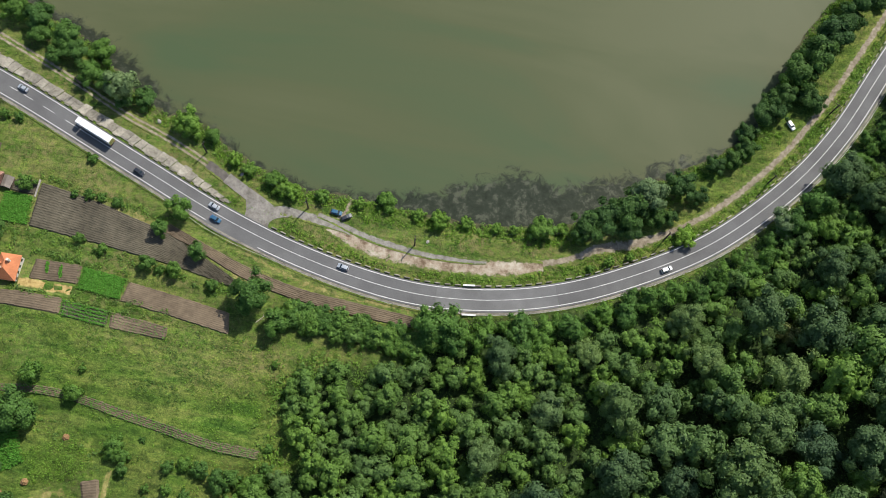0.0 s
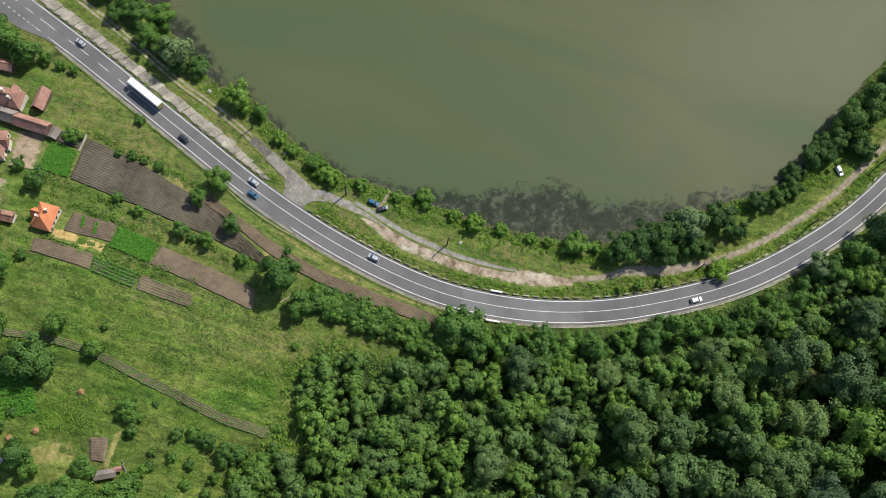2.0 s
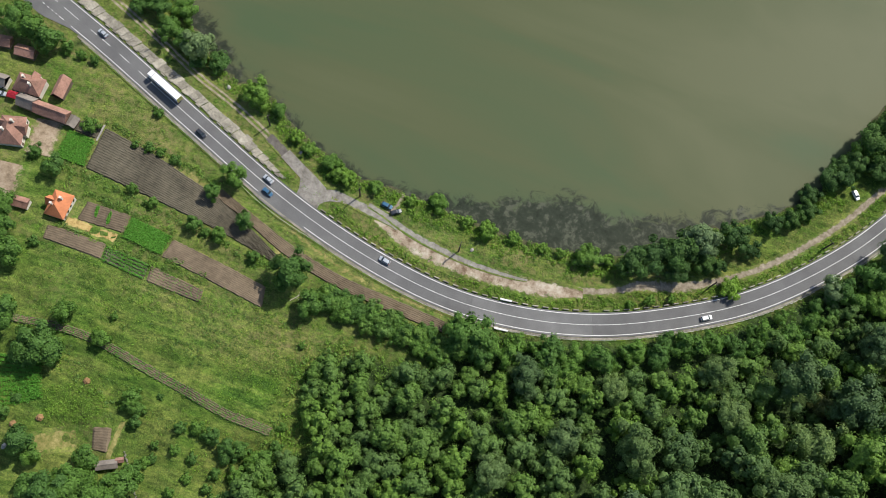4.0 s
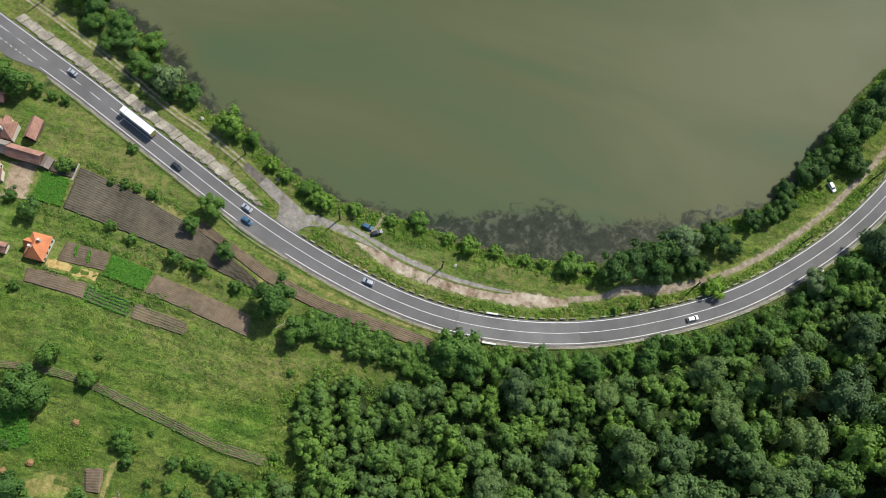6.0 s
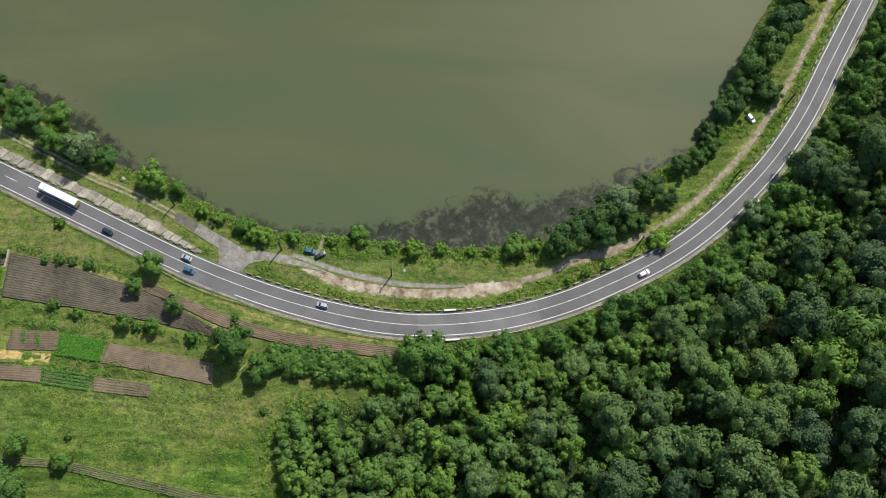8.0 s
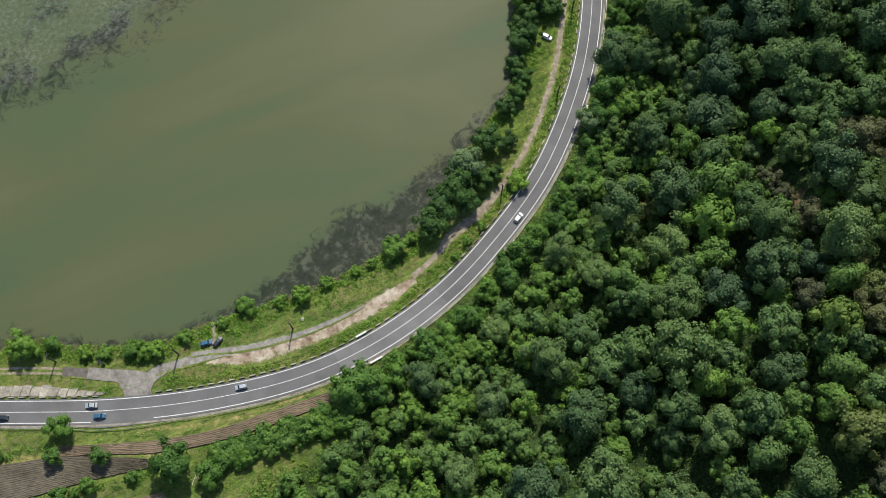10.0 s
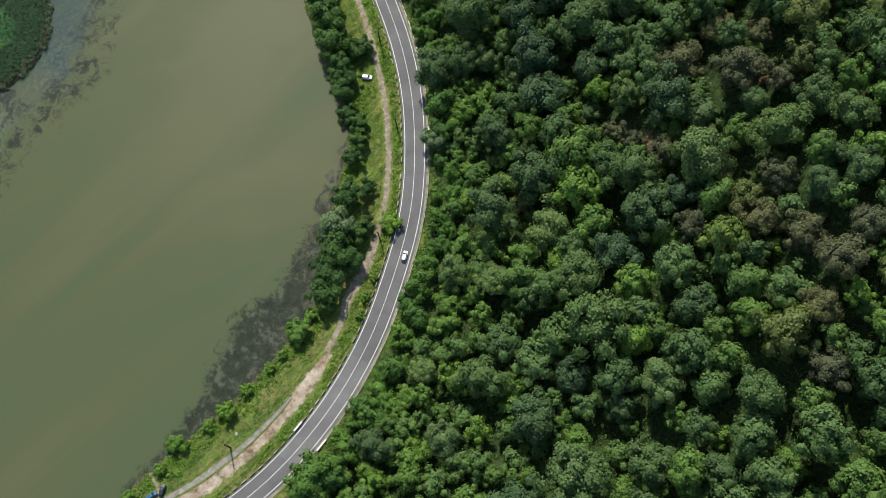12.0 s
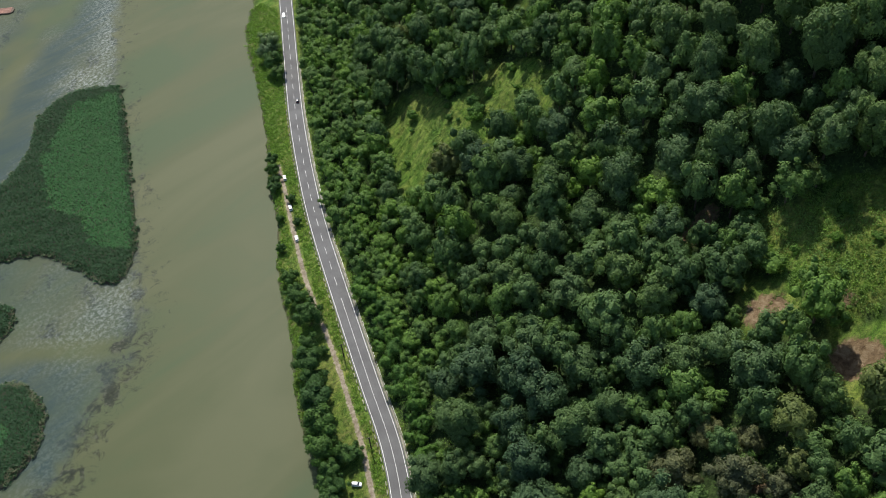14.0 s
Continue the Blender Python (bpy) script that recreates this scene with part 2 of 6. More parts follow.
TARRED = plain("tarred_timber", (0.055, 0.047, 0.04), 0.3, 2.0, 0.9)
DEADWOOD = plain("bleached_wood", (0.42, 0.38, 0.32), 0.2, 3.0, 0.9)
FIELDSTONE = plain("lichened_field_stone", (0.17, 0.16, 0.13), 0.35, 2.0, 0.95, relief_depth=0.04)
STONE = plain("pale_stone", (0.3, 0.28, 0.25), 0.3, 2.0, 0.9, relief_depth=0.04)
STEEL = plain("galvanised_steel", (0.5, 0.5, 0.48), 0.15, 2.0, 0.45, 0.6)
WHITE = plain("white_car_paint", (0.8, 0.8, 0.8), 0.04, 0.5, 0.3, 0.0, 0.5)
SILVER = plain("silver_car_paint", (0.5, 0.53, 0.55), 0.05, 0.5, 0.3, 0.5, 0.5)
BLUE = plain("blue_car_paint", (0.04, 0.12, 0.21), 0.08, 0.5, 0.3, 0.2, 0.5)
DARK = plain("dark_car_paint", (0.03, 0.035, 0.045), 0.1, 0.5, 0.3, 0.2, 0.5)
YELLOW = plain("yellow_green_doors", (0.42, 0.4, 0.12), 0.1, 0.8, 0.5)
RED = plain("red_awning_cloth", (0.45, 0.03, 0.05), 0.1, 1.0, 0.8)
RUBBER = plain("tyre_rubber", (0.025, 0.025, 0.025), 0.2, 3.0, 0.9)
LAMP_GLASS = plain("lamp_glass", (0.75, 0.75, 0.72), 0.05, 1.0, 0.15)
TAIL_GLASS = plain("red_lamp_glass", (0.4, 0.02, 0.02), 0.05, 1.0, 0.2)
GLASS = plain("tinted_glass", (0.02, 0.03, 0.035), 0.1, 0.5, 0.06, 0.0, 0.8)
BARK = plain("bark", (0.12, 0.09, 0.065), 0.35, 4.0, relief_depth=0.05)
ASPHALT, ASPHALT_LIGHT = asphalt_material("asphalt", 0.12), asphalt_material("paler_asphalt", 0.145)
PAINT = plain("road_paint", (0.62, 0.62, 0.6), 0.2, 4.0, 0.6)
CONCRETE = plain("weathered_concrete", (0.255, 0.235, 0.19), 0.6, 1.3, 0.95, relief_depth=0.04, random_tint=0.25)

# ---- plan: road, track, shore, relief ----
ROAD = [(-330, 196), (-260, 168), (-178.8, 135.6), (-158.2, 127.4), (-137.2, 118.4), (-110.9, 107), (-77, 92.7), (-45, 82.6), (-13.5, 76.7), (12.5, 76.6),
        (40.2, 81.7), (67.7, 92.4), (100.5, 111.6), (128.7, 138), (148.3, 164.3), (165.0, 195.5), (177.5, 219), (210.3, 279.7), (232.9, 317.3),
        (260.8, 359.1), (286.6, 394.5), (323.1, 443), (341.9, 468.1), (420, 572), (640, 860)]
TRACK = [(-330, 225), (-230, 173), (-176.8, 151.4), (-144.9, 137.7), (-122.9, 127.3), (-104.1, 120.1), (-87.6, 112.6), (-73.3, 104.8), (-66.1, 100.8), (-53.3, 99.3), (-40.3, 97), (-27, 92.8),
         (-14.1, 90.4), (0, 89), (17.3, 89.4), (31.5, 92.3), (47.6, 97.1), (59.6, 103.4), (74, 108), (88.3, 115.9), (100.5, 124.6), (114.9, 138.5), (126.5, 152.3), (134.8, 164.4),
         (143.3, 178), (156.3, 202), (166.6, 222), (175.8, 241.8), (187.4, 265.8), (199.4, 286.5), (210.2, 304.9), (222.1, 324), (231, 340)]
SHORE = [(-330, 245), (-250, 205), (-168.3, 165.2), (-151, 158.3), (-133.4, 145.5), (-113.9, 132.1), (-93.4, 127.4), (-83.3, 120.5), (-66.9, 113.4), (-53.2, 108.9), (-38.2, 108),
         (-16.8, 107.1), (4.7, 105), (25.7, 106.3), (46.6, 109.7), (58.6, 118.4), (76.9, 130.6), (87.2, 138.1), (101.9, 147.6), (114.6, 159.3), (119, 172), (125, 184), (132, 200),
         (143, 220), (157, 238), (176.4, 270.2), (186, 285), (203.5, 305), (218.7, 331.4), (241.6, 362.5), (278.2, 419.4), (302, 458.5), (331.4, 489), (440, 620), (620, 860)]


def spline(points, step=3.0):
    """A smooth line through the points, as an array of places about step metres apart."""
    p = np.array([points[0], *points, points[-1]], float)
    p[0], p[-1] = 2 * p[1] - p[2], 2 * p[-2] - p[-3]
    out = []
    for a, b, c, d in zip(p, p[1:], p[2:], p[3:]):
        n = max(2, int(np.hypot(*(c - b)) / step))
        t = (np.arange(n) / n)[:, None]
        out.append(0.5 * (2 * b + (c - a) * t + (2 * a - 5 * b + 4 * c - d) * t ** 2 + (3 * b - a - 3 * c + d) * t ** 3))
    return np.vstack([*out, p[-2][None]])


road_line, track_line, shore_line = spline(ROAD), spline(TRACK), spline(SHORE)


def from_line(line, x, y):
    """Signed distance of places from a line (positive to the right of its run) and the index of the nearest sample."""
    x, y = np.asarray(x, float).ravel(), np.asarray(y, float).ravel()
    run = np.gradient(line, axis=0)
    run /= np.hypot(run[:, 0], run[:, 1])[:, None]
    dist, near = np.empty(len(x)), np.empty(len(x), int)
    for s in range(0, len(x), 20000):
        dx = x[s:s + 20000, None] - line[None, :, 0]
        dy = y[s:s + 20000, None] - line[None, :, 1]
        k = np.argmin(dx * dx + dy * dy, axis=1)
        i = np.arange(len(k))
        along = dx[i, k] * run[k, 0] + dy[i, k] * run[k, 1]
        side = dx[i, k] * run[k, 1] - dy[i, k] * run[k, 0]
        far = np.hypot(dx[i, k], dy[i, k])
        dist[s:s + 20000] = np.where(np.abs(along) < 4, side, np.copysign(far, side))
        near[s:s + 20000] = k
    return dist, near


def smooth(a, b, v):
    t = np.clip((v - a) / (b - a), 0, 1)
    return t * t * (3 - 2 * t)


def waves(x, y, size, seed):
    """A cheap smooth random field between about -1 and 1."""
    rng = np.random.default_rng(seed)
    out = np.zeros_like(np.asarray(x, float))
    for i in range(7):
        a, p, s = rng.uniform(0, 6.28), rng.uniform(0, 6.28), rng.uniform(0.6, 1.8) / size * 6.28
        out += np.sin((x * np.cos(a) + y * np.sin(a)) * s + p)
    return out / 3.5


def relief(x, y):
    """The ground's height: road at 0, river bed below -2, hill to the right of the road."""
    x, y = np.asarray(x, float), np.asarray(y, float)
    shape = x.shape
    x, y = x.ravel(), y.ravel()
    dr, _ = from_line(road_line, x, y)
    ds, _ = from_line(shore_line, x, y)
    wob = waves(x, y, 9, 3) * 1.1 + waves(x, y, 3.5, 4) * 0.5
    ds = ds + wob
    bank = -0.25 - 0.9 * smooth(14, 1, ds)
    bank = np.where(ds < 1, -1.15 - 2.6 * smooth(1, -5, ds), bank)
    east = smooth(30, 215, x) * 0.9 + 0.1
    d = np.maximum(dr - 7, 0)
    hill = 0.10 * np.minimum(d, 60) + east * 0.55 * np.maximum(d - 45, 0) + 1.2 * smooth(0, 6, d) * smooth(20, 60, x)
    hill = 150 * np.tanh(hill / 150)
    hill += waves(x, y, 60, 5) * 4.0 * smooth(40, 120, d) * east + waves(x, y, 25, 6) * 1.2 * smooth(20, 70, d)
    hill += -0.2 + waves(x, y, 14, 7) * 0.12
    rise, across = 0.53 * (x - 318) + 0.85 * (y - 82), 0.85 * (x - 318) - 0.53 * (y - 82)
    hill += 32 * smooth(0, 95, rise) * smooth(-70, 15, across)
    z = np.where(dr > 0, hill, bank)
    flat = np.maximum(smooth(9, 5.5, np.abs(dr)), 0)
    z = z * (1 - flat) + (-0.22) * flat
    return z.reshape(shape)


def height(x, y):
    return float(relief(np.array([x]), np.array([y]))[0])

# ---- mesh helpers ----
def mesh_object(name, verts, faces, mat, parent=None, label="", attrs=None, smooth_faces=False):
    me = bpy.data.meshes.new(name)
    verts = np.asarray(verts, np.float32)
    faces = np.asarray(faces, np.int32)
    k = faces.shape[1]
    me.vertices.add(len(verts))
    me.vertices.foreach_set("co", verts.ravel())
    me.loops.add(faces.size)
    me.loops.foreach_set("vertex_index", faces.ravel())
    me.polygons.add(len(faces))
    me.polygons.foreach_set("loop_start", np.arange(len(faces), dtype=np.int32) * k)
    me.update(calc_edges=True)
    me.validate()
    me.polygons.foreach_set("use_smooth", np.full(len(me.polygons), smooth_faces, bool))
    for key, v in (attrs or {}).items():
        me.attributes.new(key, "FLOAT", "POINT").data.foreach_set("value", np.asarray(v, np.float32))
    me.materials.append(mat)
    ob = new(name, me)
    if parent is not None:
        ob.parent = parent
    if label:
        tagged(ob, label)
    return ob


def part(name, bm, mat, parent, label=""):
    """Links a bmesh as one mesh object under a thing or a part."""
    me = bpy.data.meshes.new(name)
    bm.to_mesh(me)
    bm.free()
    me.materials.append(mat)
    ob = new(name, me)
    ob.parent = parent
    if label:
        tagged(ob, label)
    return ob


def box(bm, x0, x1, y0, y1, z0, z1, bevel=0.0):
    v = [bm.verts.new((x, y, z)) for x in (x0, x1) for y in (y0, y1) for z in (z0, z1)]
    f = [bm.faces.new([v[i] for i in q]) for q in ((0, 1, 3, 2), (4, 6, 7, 5), (0, 4, 5, 1), (2, 3, 7, 6), (0, 2, 6, 4), (1, 5, 7, 3))]
    if bevel:
        bmesh.ops.bevel(bm, geom=list({e for q in f for e in q.edges}), offset=bevel, segments=1, affect="EDGES")


def offset_line(line, off):
    run = np.gradient(line, axis=0)
    run /= np.hypot(run[:, 0], run[:, 1])[:, None]
    return line + np.stack([run[:, 1], -run[:, 0]], 1) * np.asarray(off).reshape(-1, 1)


def inside(poly, x, y):
    x, y = np.asarray(x), np.asarray(y)
    hit = np.zeros(x.shape, bool)
    p = np.asarray(poly, float)
    for (x0, y0), (x1, y1) in zip(p, np.roll(p, -1, axis=0)):
        cross = ((y0 > y) != (y1 > y)) & (x < (x1 - x0) * (y - y0) / (y1 - y0 + 1e-12) + x0)
        hit ^= cross
    return hit


def strip(name, line, lo, hi, z, mat, parent=None, steps=1, label="", follow=False):
    """A ribbon along a line, between two offsets (positive to its right)."""
    offs = [np.asarray(lo) + (np.asarray(hi) - np.asarray(lo)) * i / steps for i in range(steps + 1)]
    rows = [offset_line(line, np.broadcast_to(o, len(line))) for o in offs]
    p = np.stack(rows, 1)
    if follow:
        zz = relief(p[..., 0], p[..., 1]) + z
    else:
        zz = np.full(p.shape[:2], z)
    v = np.concatenate([p, zz[..., None]], 2).reshape(-1, 3)
    n, k = len(line), steps + 1
    i = (np.arange(n - 1)[:, None] * k + np.arange(steps)[None]).ravel()
    return mesh_object(name, v, np.stack([i, i + 1, i + 1 + k, i + k], 1), mat, parent, label)


# ---- ground and water ----
LANDSLIP = [(274, 92), (277, 80), (270, 63), (259, 60), (248, 68), (249, 80), (260, 88)]
MEADOW_HILL = [(337, 276), (341, 250), (334, 231), (316, 220), (303, 232), (292, 240), (281, 252), (262, 248), (250, 263), (269, 290), (288, 315), (304, 325), (314, 306), (309, 285), (321, 276)]
GLADE = [(379, 304), (376, 284), (350, 270), (345, 281)]
ROCK = [(272, 56), (280, 38), (252, 22), (240, 34), (252, 52)]
CLEARING = [(298, 104), (304, 90), (322, 84), (336, 66), (290, 38), (277, 47), (274, 66), (280, 92)]
HOLLOWS = [[(318, 132), (334, 108), (346, 76), (330, 66), (301, 85), (296, 102)], [(377, 260), (390, 206), (386, 166), (366, 200)]]
# bare earth and rock on the hill: middle and half sizes
BARE = [(261, 74, 10, 8), (261, 40, 10, 9), (277, 122, 6, 8), (290, 118, 7, 5), (279, 58, 5, 7), (205, 45, 5, 6), (170, 60, 4, 5)]
# woods reach from the road's outer edge to this line and beyond
FIELD_SIDE = [(-420, 260), (-260, 160), (-180, 128), (-110, 100), (-60, 80), (-10, 70), (0, 68.6), (1.3, 59.7), (4.4, 49.9), (-9.3, 48.7), (-18.6, 45.2), (-34.3, 44.7), (-44.1, 35.2),
              (-41.9, 24.8), (-33.5, 16.6), (-34.9, 9), (-42.7, 2.3), (-49.3, -2.6), (-60, -25), (-80, -60), (-300, -140), (-500, -90)]
WEED_EDGE = [(-260, 250), (-105, 236), (-79, 231), (-48, 233), (-25, 237), (8, 252), (30, 254), (50, 258), (75, 275), (108, 292), (131, 320), (175, 400), (216, 476), (272, 563), (330, 640)]


def axis(lo, hi, step, far):
    core = np.arange(lo, hi + step, step)
    grow, e = [], step
    while sum(grow) < far:
        e *= 1.35
        grow.append(e)
    out = np.cumsum(grow)
    return np.concatenate([lo - out[::-1], core, core[-1] + out])


def grid(xs, ys):
    x, y = np.meshgrid(xs, ys)
    n, m = len(ys), len(xs)
    i = (np.arange(n - 1)[:, None] * m + np.arange(m - 1)[None]).ravel()
    return x.ravel(), y.ravel(), np.stack([i, i + 1, i + m + 1, i + m], 1)


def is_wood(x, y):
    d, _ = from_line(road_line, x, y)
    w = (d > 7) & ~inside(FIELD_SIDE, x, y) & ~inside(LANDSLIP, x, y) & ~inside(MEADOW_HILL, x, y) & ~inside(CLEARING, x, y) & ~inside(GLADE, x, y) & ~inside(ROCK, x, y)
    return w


def build_ground():
    x, y, f = grid(axis(-230, 600, 3.6, 2500), axis(-110, 640, 3.6, 2500))
    z = relief(x, y)
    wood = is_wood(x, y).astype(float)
    ds, _ = from_line(shore_line, x, y)
    soil = np.zeros(len(x))
    for cx, cy, rx, ry in BARE:
        soil = np.maximum(soil, 0.85 * smooth(1.35, 0.55, np.hypot((x - cx) / rx, (y - cy) / ry)))
    mud = smooth(1.5, -1.0, ds)
    dr, _ = from_line(road_line, x, y)
    dry = 0.2 + 0.45 * waves(x, y, 45, 11) + 0.5 * smooth(-4, -7, dr) * smooth(-40, -20, dr) * smooth(2, 8, ds) * smooth(90, 50, x) + 0.5 * smooth(5, 8, dr) * smooth(17, 12, dr) - 0.4 * smooth(150, 200, x) + 0.28 * smooth(7, 12, dr) * smooth(20, -20, x) * smooth(25, 50, y) - 0.35 * smooth(45, 15, y) * smooth(20, -20, x)
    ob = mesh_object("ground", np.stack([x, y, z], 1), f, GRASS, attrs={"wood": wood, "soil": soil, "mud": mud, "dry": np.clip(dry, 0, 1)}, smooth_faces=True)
    tagged(ob, "green riverside meadow, wooded hillside and bare bank", "ground", kind="structure")


def build_water():
    x, y, f = grid(axis(-200, 420, 3.0, 2200), axis(95, 640, 3.0, 2200))
    ds, near = from_line(shore_line, x, y)
    d = -ds
    sx = shore_line[near, 0]
    reach = 5 + 10 * smooth(-190, -120, sx) * smooth(-70, -110, sx) + 26 * np.exp(-((sx - 30) / 42) ** 2) + 4 * np.exp(-((sx - 88) / 12) ** 2) + 3 * np.exp(-((sx + 55) / 25) ** 2)
    thick = 0.95 + 0.75 * np.exp(-((sx - 28) / 40) ** 2) + 0.35 * smooth(-100, -125, sx)
    weed = thick * smooth(1.3, 0.0, d / reach) * smooth(160, 110, sx) - 0.28
    dw, _ = from_line(spline(WEED_EDGE), x, y)
    lagoon = smooth(-2, 9, -dw + waves(x, y, 18, 21) * 3)
    fringe = smooth(-22, -4, -dw) * smooth(14, 2, -dw)
    weed = np.maximum(weed, lagoon * (0.3 + 0.28 * waves(x, y, 30, 24)) + fringe * (0.36 + 0.14 * smooth(130, 90, x)) - 0.04)
    veil = lambda pts, wide: np.exp(-(from_line(spline(pts), x, y)[0] / wide) ** 2)
    deep = np.maximum(veil([(290, 600), (264, 572), (243, 553), (187, 525), (158, 500), (127, 461), (100, 430)], 17 + 5 * waves(x, y, 40, 27)), 0.8 * veil([(40, 335), (60, 324), (76, 299), (62, 284), (50, 270)], 12))
    plume = np.maximum(0.75 * veil([(280, 620), (250, 590), (210, 574), (153, 511), (120, 480)], 11 + 4 * waves(x, y, 30, 28)), 0.9 * veil([(30, 350), (64, 335), (90, 312), (104, 300)], 5))
    foam = np.maximum(0.6 * np.exp(-((x - 108) / 30) ** 2 - ((y - 324) / 19) ** 2), veil([(290, 590), (268, 563), (244, 528), (216, 484), (205, 500)], 15 + 4 * waves(x, y, 15, 29)) * smooth(470, 490, y))
    scum = lagoon * np.clip(0.1 * waves(x, y, 28, 22) + 0.16 * smooth(50, 0, x) + 0.09 + 0.9 * foam - 0.3 * plume, 0, 1)
    clear = lagoon * np.clip(0.45 + 0.15 * waves(x, y, 45, 23) + 0.75 * deep - 0.75 * plume, 0, 1) * smooth(0, 55, x + 0.3 * (y - 250))
    weed = weed - 0.5 * plume * lagoon - 0.35 * deep * lagoon
    blots = np.zeros(len(x))
    for cx, cy, r in ((103, 301, 6), (92, 295, 4), (86, 279, 6), (66, 274, 5), (54, 258, 5), (43, 252, 4), (21, 249, 4), (11, 252, 4), (78, 279, 5), (59, 274, 4)):
        blots = np.maximum(blots, np.exp(-((x - cx) / r) ** 2 - ((y - cy) / r) ** 2))
    weed = np.maximum(weed, 0.95 * blots - 0.1)
    keep = d[f].max(axis=1) > -12
    ob = mesh_object("river", np.stack([x, y, np.full_like(x, -2.0)], 1), f[keep], WATER, attrs={"weed": weed, "scum": scum, "clear": clear})
    tagged(ob, "murky olive-green river with dark weed along the bank", "river", kind="structure")


build_ground()
build_water()


# ---- road ----
def at_x(line, x):
    return int(np.argmin(np.abs(line[:, 0] - x)))


def build_road():
    road = tagged(new("road"), "grey two-lane asphalt road with white edge and centre lines", "road", kind="structure")
    x = road_line[:, 0]
    i0, i1 = at_x(road_line, 4), at_x(road_line, 46)
    wide = 4.6 + 3.4 * smooth(-170, -186, x) + 1.3 * smooth(-92, -80, x) * smooth(-60, -72, x)
    for a, b, mat in ((0, i0, ASPHALT), (i0, i1, ASPHALT_LIGHT), (i1, len(x) - 1, ASPHALT)):
        s = slice(a, b + 1)
        strip("carriageway", road_line[s], np.full(b + 1 - a, -4.5), wide[s], 0.0, mat, road, 4)
    a = at_x(road_line, -66)
    for off, lo, hi in ((-3.85, 0, len(x)), (3.85, at_x(road_line, -172), a - 5), (3.85, a + 1, len(x))):
        strip("edge_line", road_line[lo:hi], off - 0.12, off + 0.12, 0.006, PAINT, road, 1, "white painted edge line")
    a, b = at_x(road_line, -136), at_x(road_line, 192)
    strip("centre_line", road_line[a:b], -0.09, 0.09, 0.006, PAINT, road, 1, "solid white centre line")
    fine = spline(ROAD, 1.0)
    for s in list(range(at_x(fine, 192) + 3, len(fine) - 8, 10)) + list(range(20, at_x(fine, -138), 10)):
        strip("centre_dash", fine[s:s + 6], -0.09, 0.09, 0.006, PAINT, road)
    for s in range(at_x(fine, -215), at_x(fine, -172), 3):
        strip("lane_dash", fine[s:s + 2], 3.7, 3.95, 0.006, PAINT, road)
    return road


DRY_WAYS = [([(-117, 90.3), (-106.5, 87.3), (-95.8, 85.2), (-87.1, 82.5), (-75.6, 77), (-64.1, 71)], 4.6), ([(-75, 84.6), (-59.1, 78.4), (-43.8, 73.4), (-27, 71), (-2.4, 69.6)], 2.6)]


def bare_strip(name, line, half, mat, label, lift=0.06, core=0.45, steps=8, shift=0.0, least=-0.36, solid=False):
    """A worn way with ragged rims: half its width, wider than the bare ground itself."""
    half = np.broadcast_to(np.asarray(half, float), len(line))
    offs = np.linspace(-1, 1, steps + 1)
    p = np.stack([offset_line(line, half * o + shift) for o in offs], 1)
    z = np.maximum(relief(p[..., 0], p[..., 1]), least) + lift
    bare = np.broadcast_to((1 - np.abs(offs)) / core * 0.55, p.shape[:2])
    if solid:
        bare = np.full(p.shape[:2], 0.85)
    n, k = len(line), steps + 1
    i = (np.arange(n - 1)[:, None] * k + np.arange(steps)[None]).ravel()
    ob = mesh_object(name, np.concatenate([p, z[..., None]], 2).reshape(-1, 3), np.stack([i, i + 1, i + 1 + k, i + k], 1), mat,
                     attrs={"bare": np.clip(bare, 0, 0.85).ravel(), "dry": np.full(n * k, 0.45)})
    return tagged(ob, label, "track", kind="structure")


build_road()
fine_track = spline(TRACK, 2.0)
tx = fine_track[:, 0]
west = fine_track[tx < -72]
for shift in (-0.85, 0.85):
    bare_strip("wheel_rut", west, 0.85, TRACK_DIRT, "brown wheel rut of the grassy riverside track", 0.06, 0.6, 4, shift)
east = fine_track[tx > -56]
ex = east[:, 0]
bare_strip("dirt_track", east, 2.0 + 0.9 * smooth(-46, -30, ex) * smooth(44, 26, ex) + 1.4 * smooth(50, 60, ex) * smooth(84, 74, ex), TRACK_DIRT, "rutted brown dirt track beside the river", core=0.55)
bare_strip("dirt_lay_by", spline([(-40, 95.6), (-34.5, 93.4), (-24.7, 90.8), (-10, 88.8), (7, 88.9), (23.5, 90), (40, 93.1)], 2.0), np.minimum(4.7, 1.4 + 5.5 * np.sin(np.linspace(0.05, 3.0, len(spline([(-40, 95.6), (-34.5, 93.4), (-24.7, 90.8), (-10, 88.8), (7, 88.9), (23.5, 90), (40, 93.1)], 2.0))))), PALE_DIRT, "bare pale dirt lay-by between track and road", 0.1, 0.5, 12)
paved = fine_track[(tx > -60) & (tx < -30)]
north = fine_track[(tx > -46) & (tx < 20)]
bare_strip("paved_track", north, 1.7 * np.sin(np.linspace(0.5, 3.0, len(north))) ** 0.5, OLD_ASPHALT, "worn grey asphalt edge beside the dirt lay-by", 0.2, 0.5, shift=-1.9)
bare_strip("paved_track", paved, 2.3 - 1.9 * smooth(-44, -31, paved[:, 0]), OLD_ASPHALT, "worn grey asphalt of the riverside track", 0.17, 0.42)
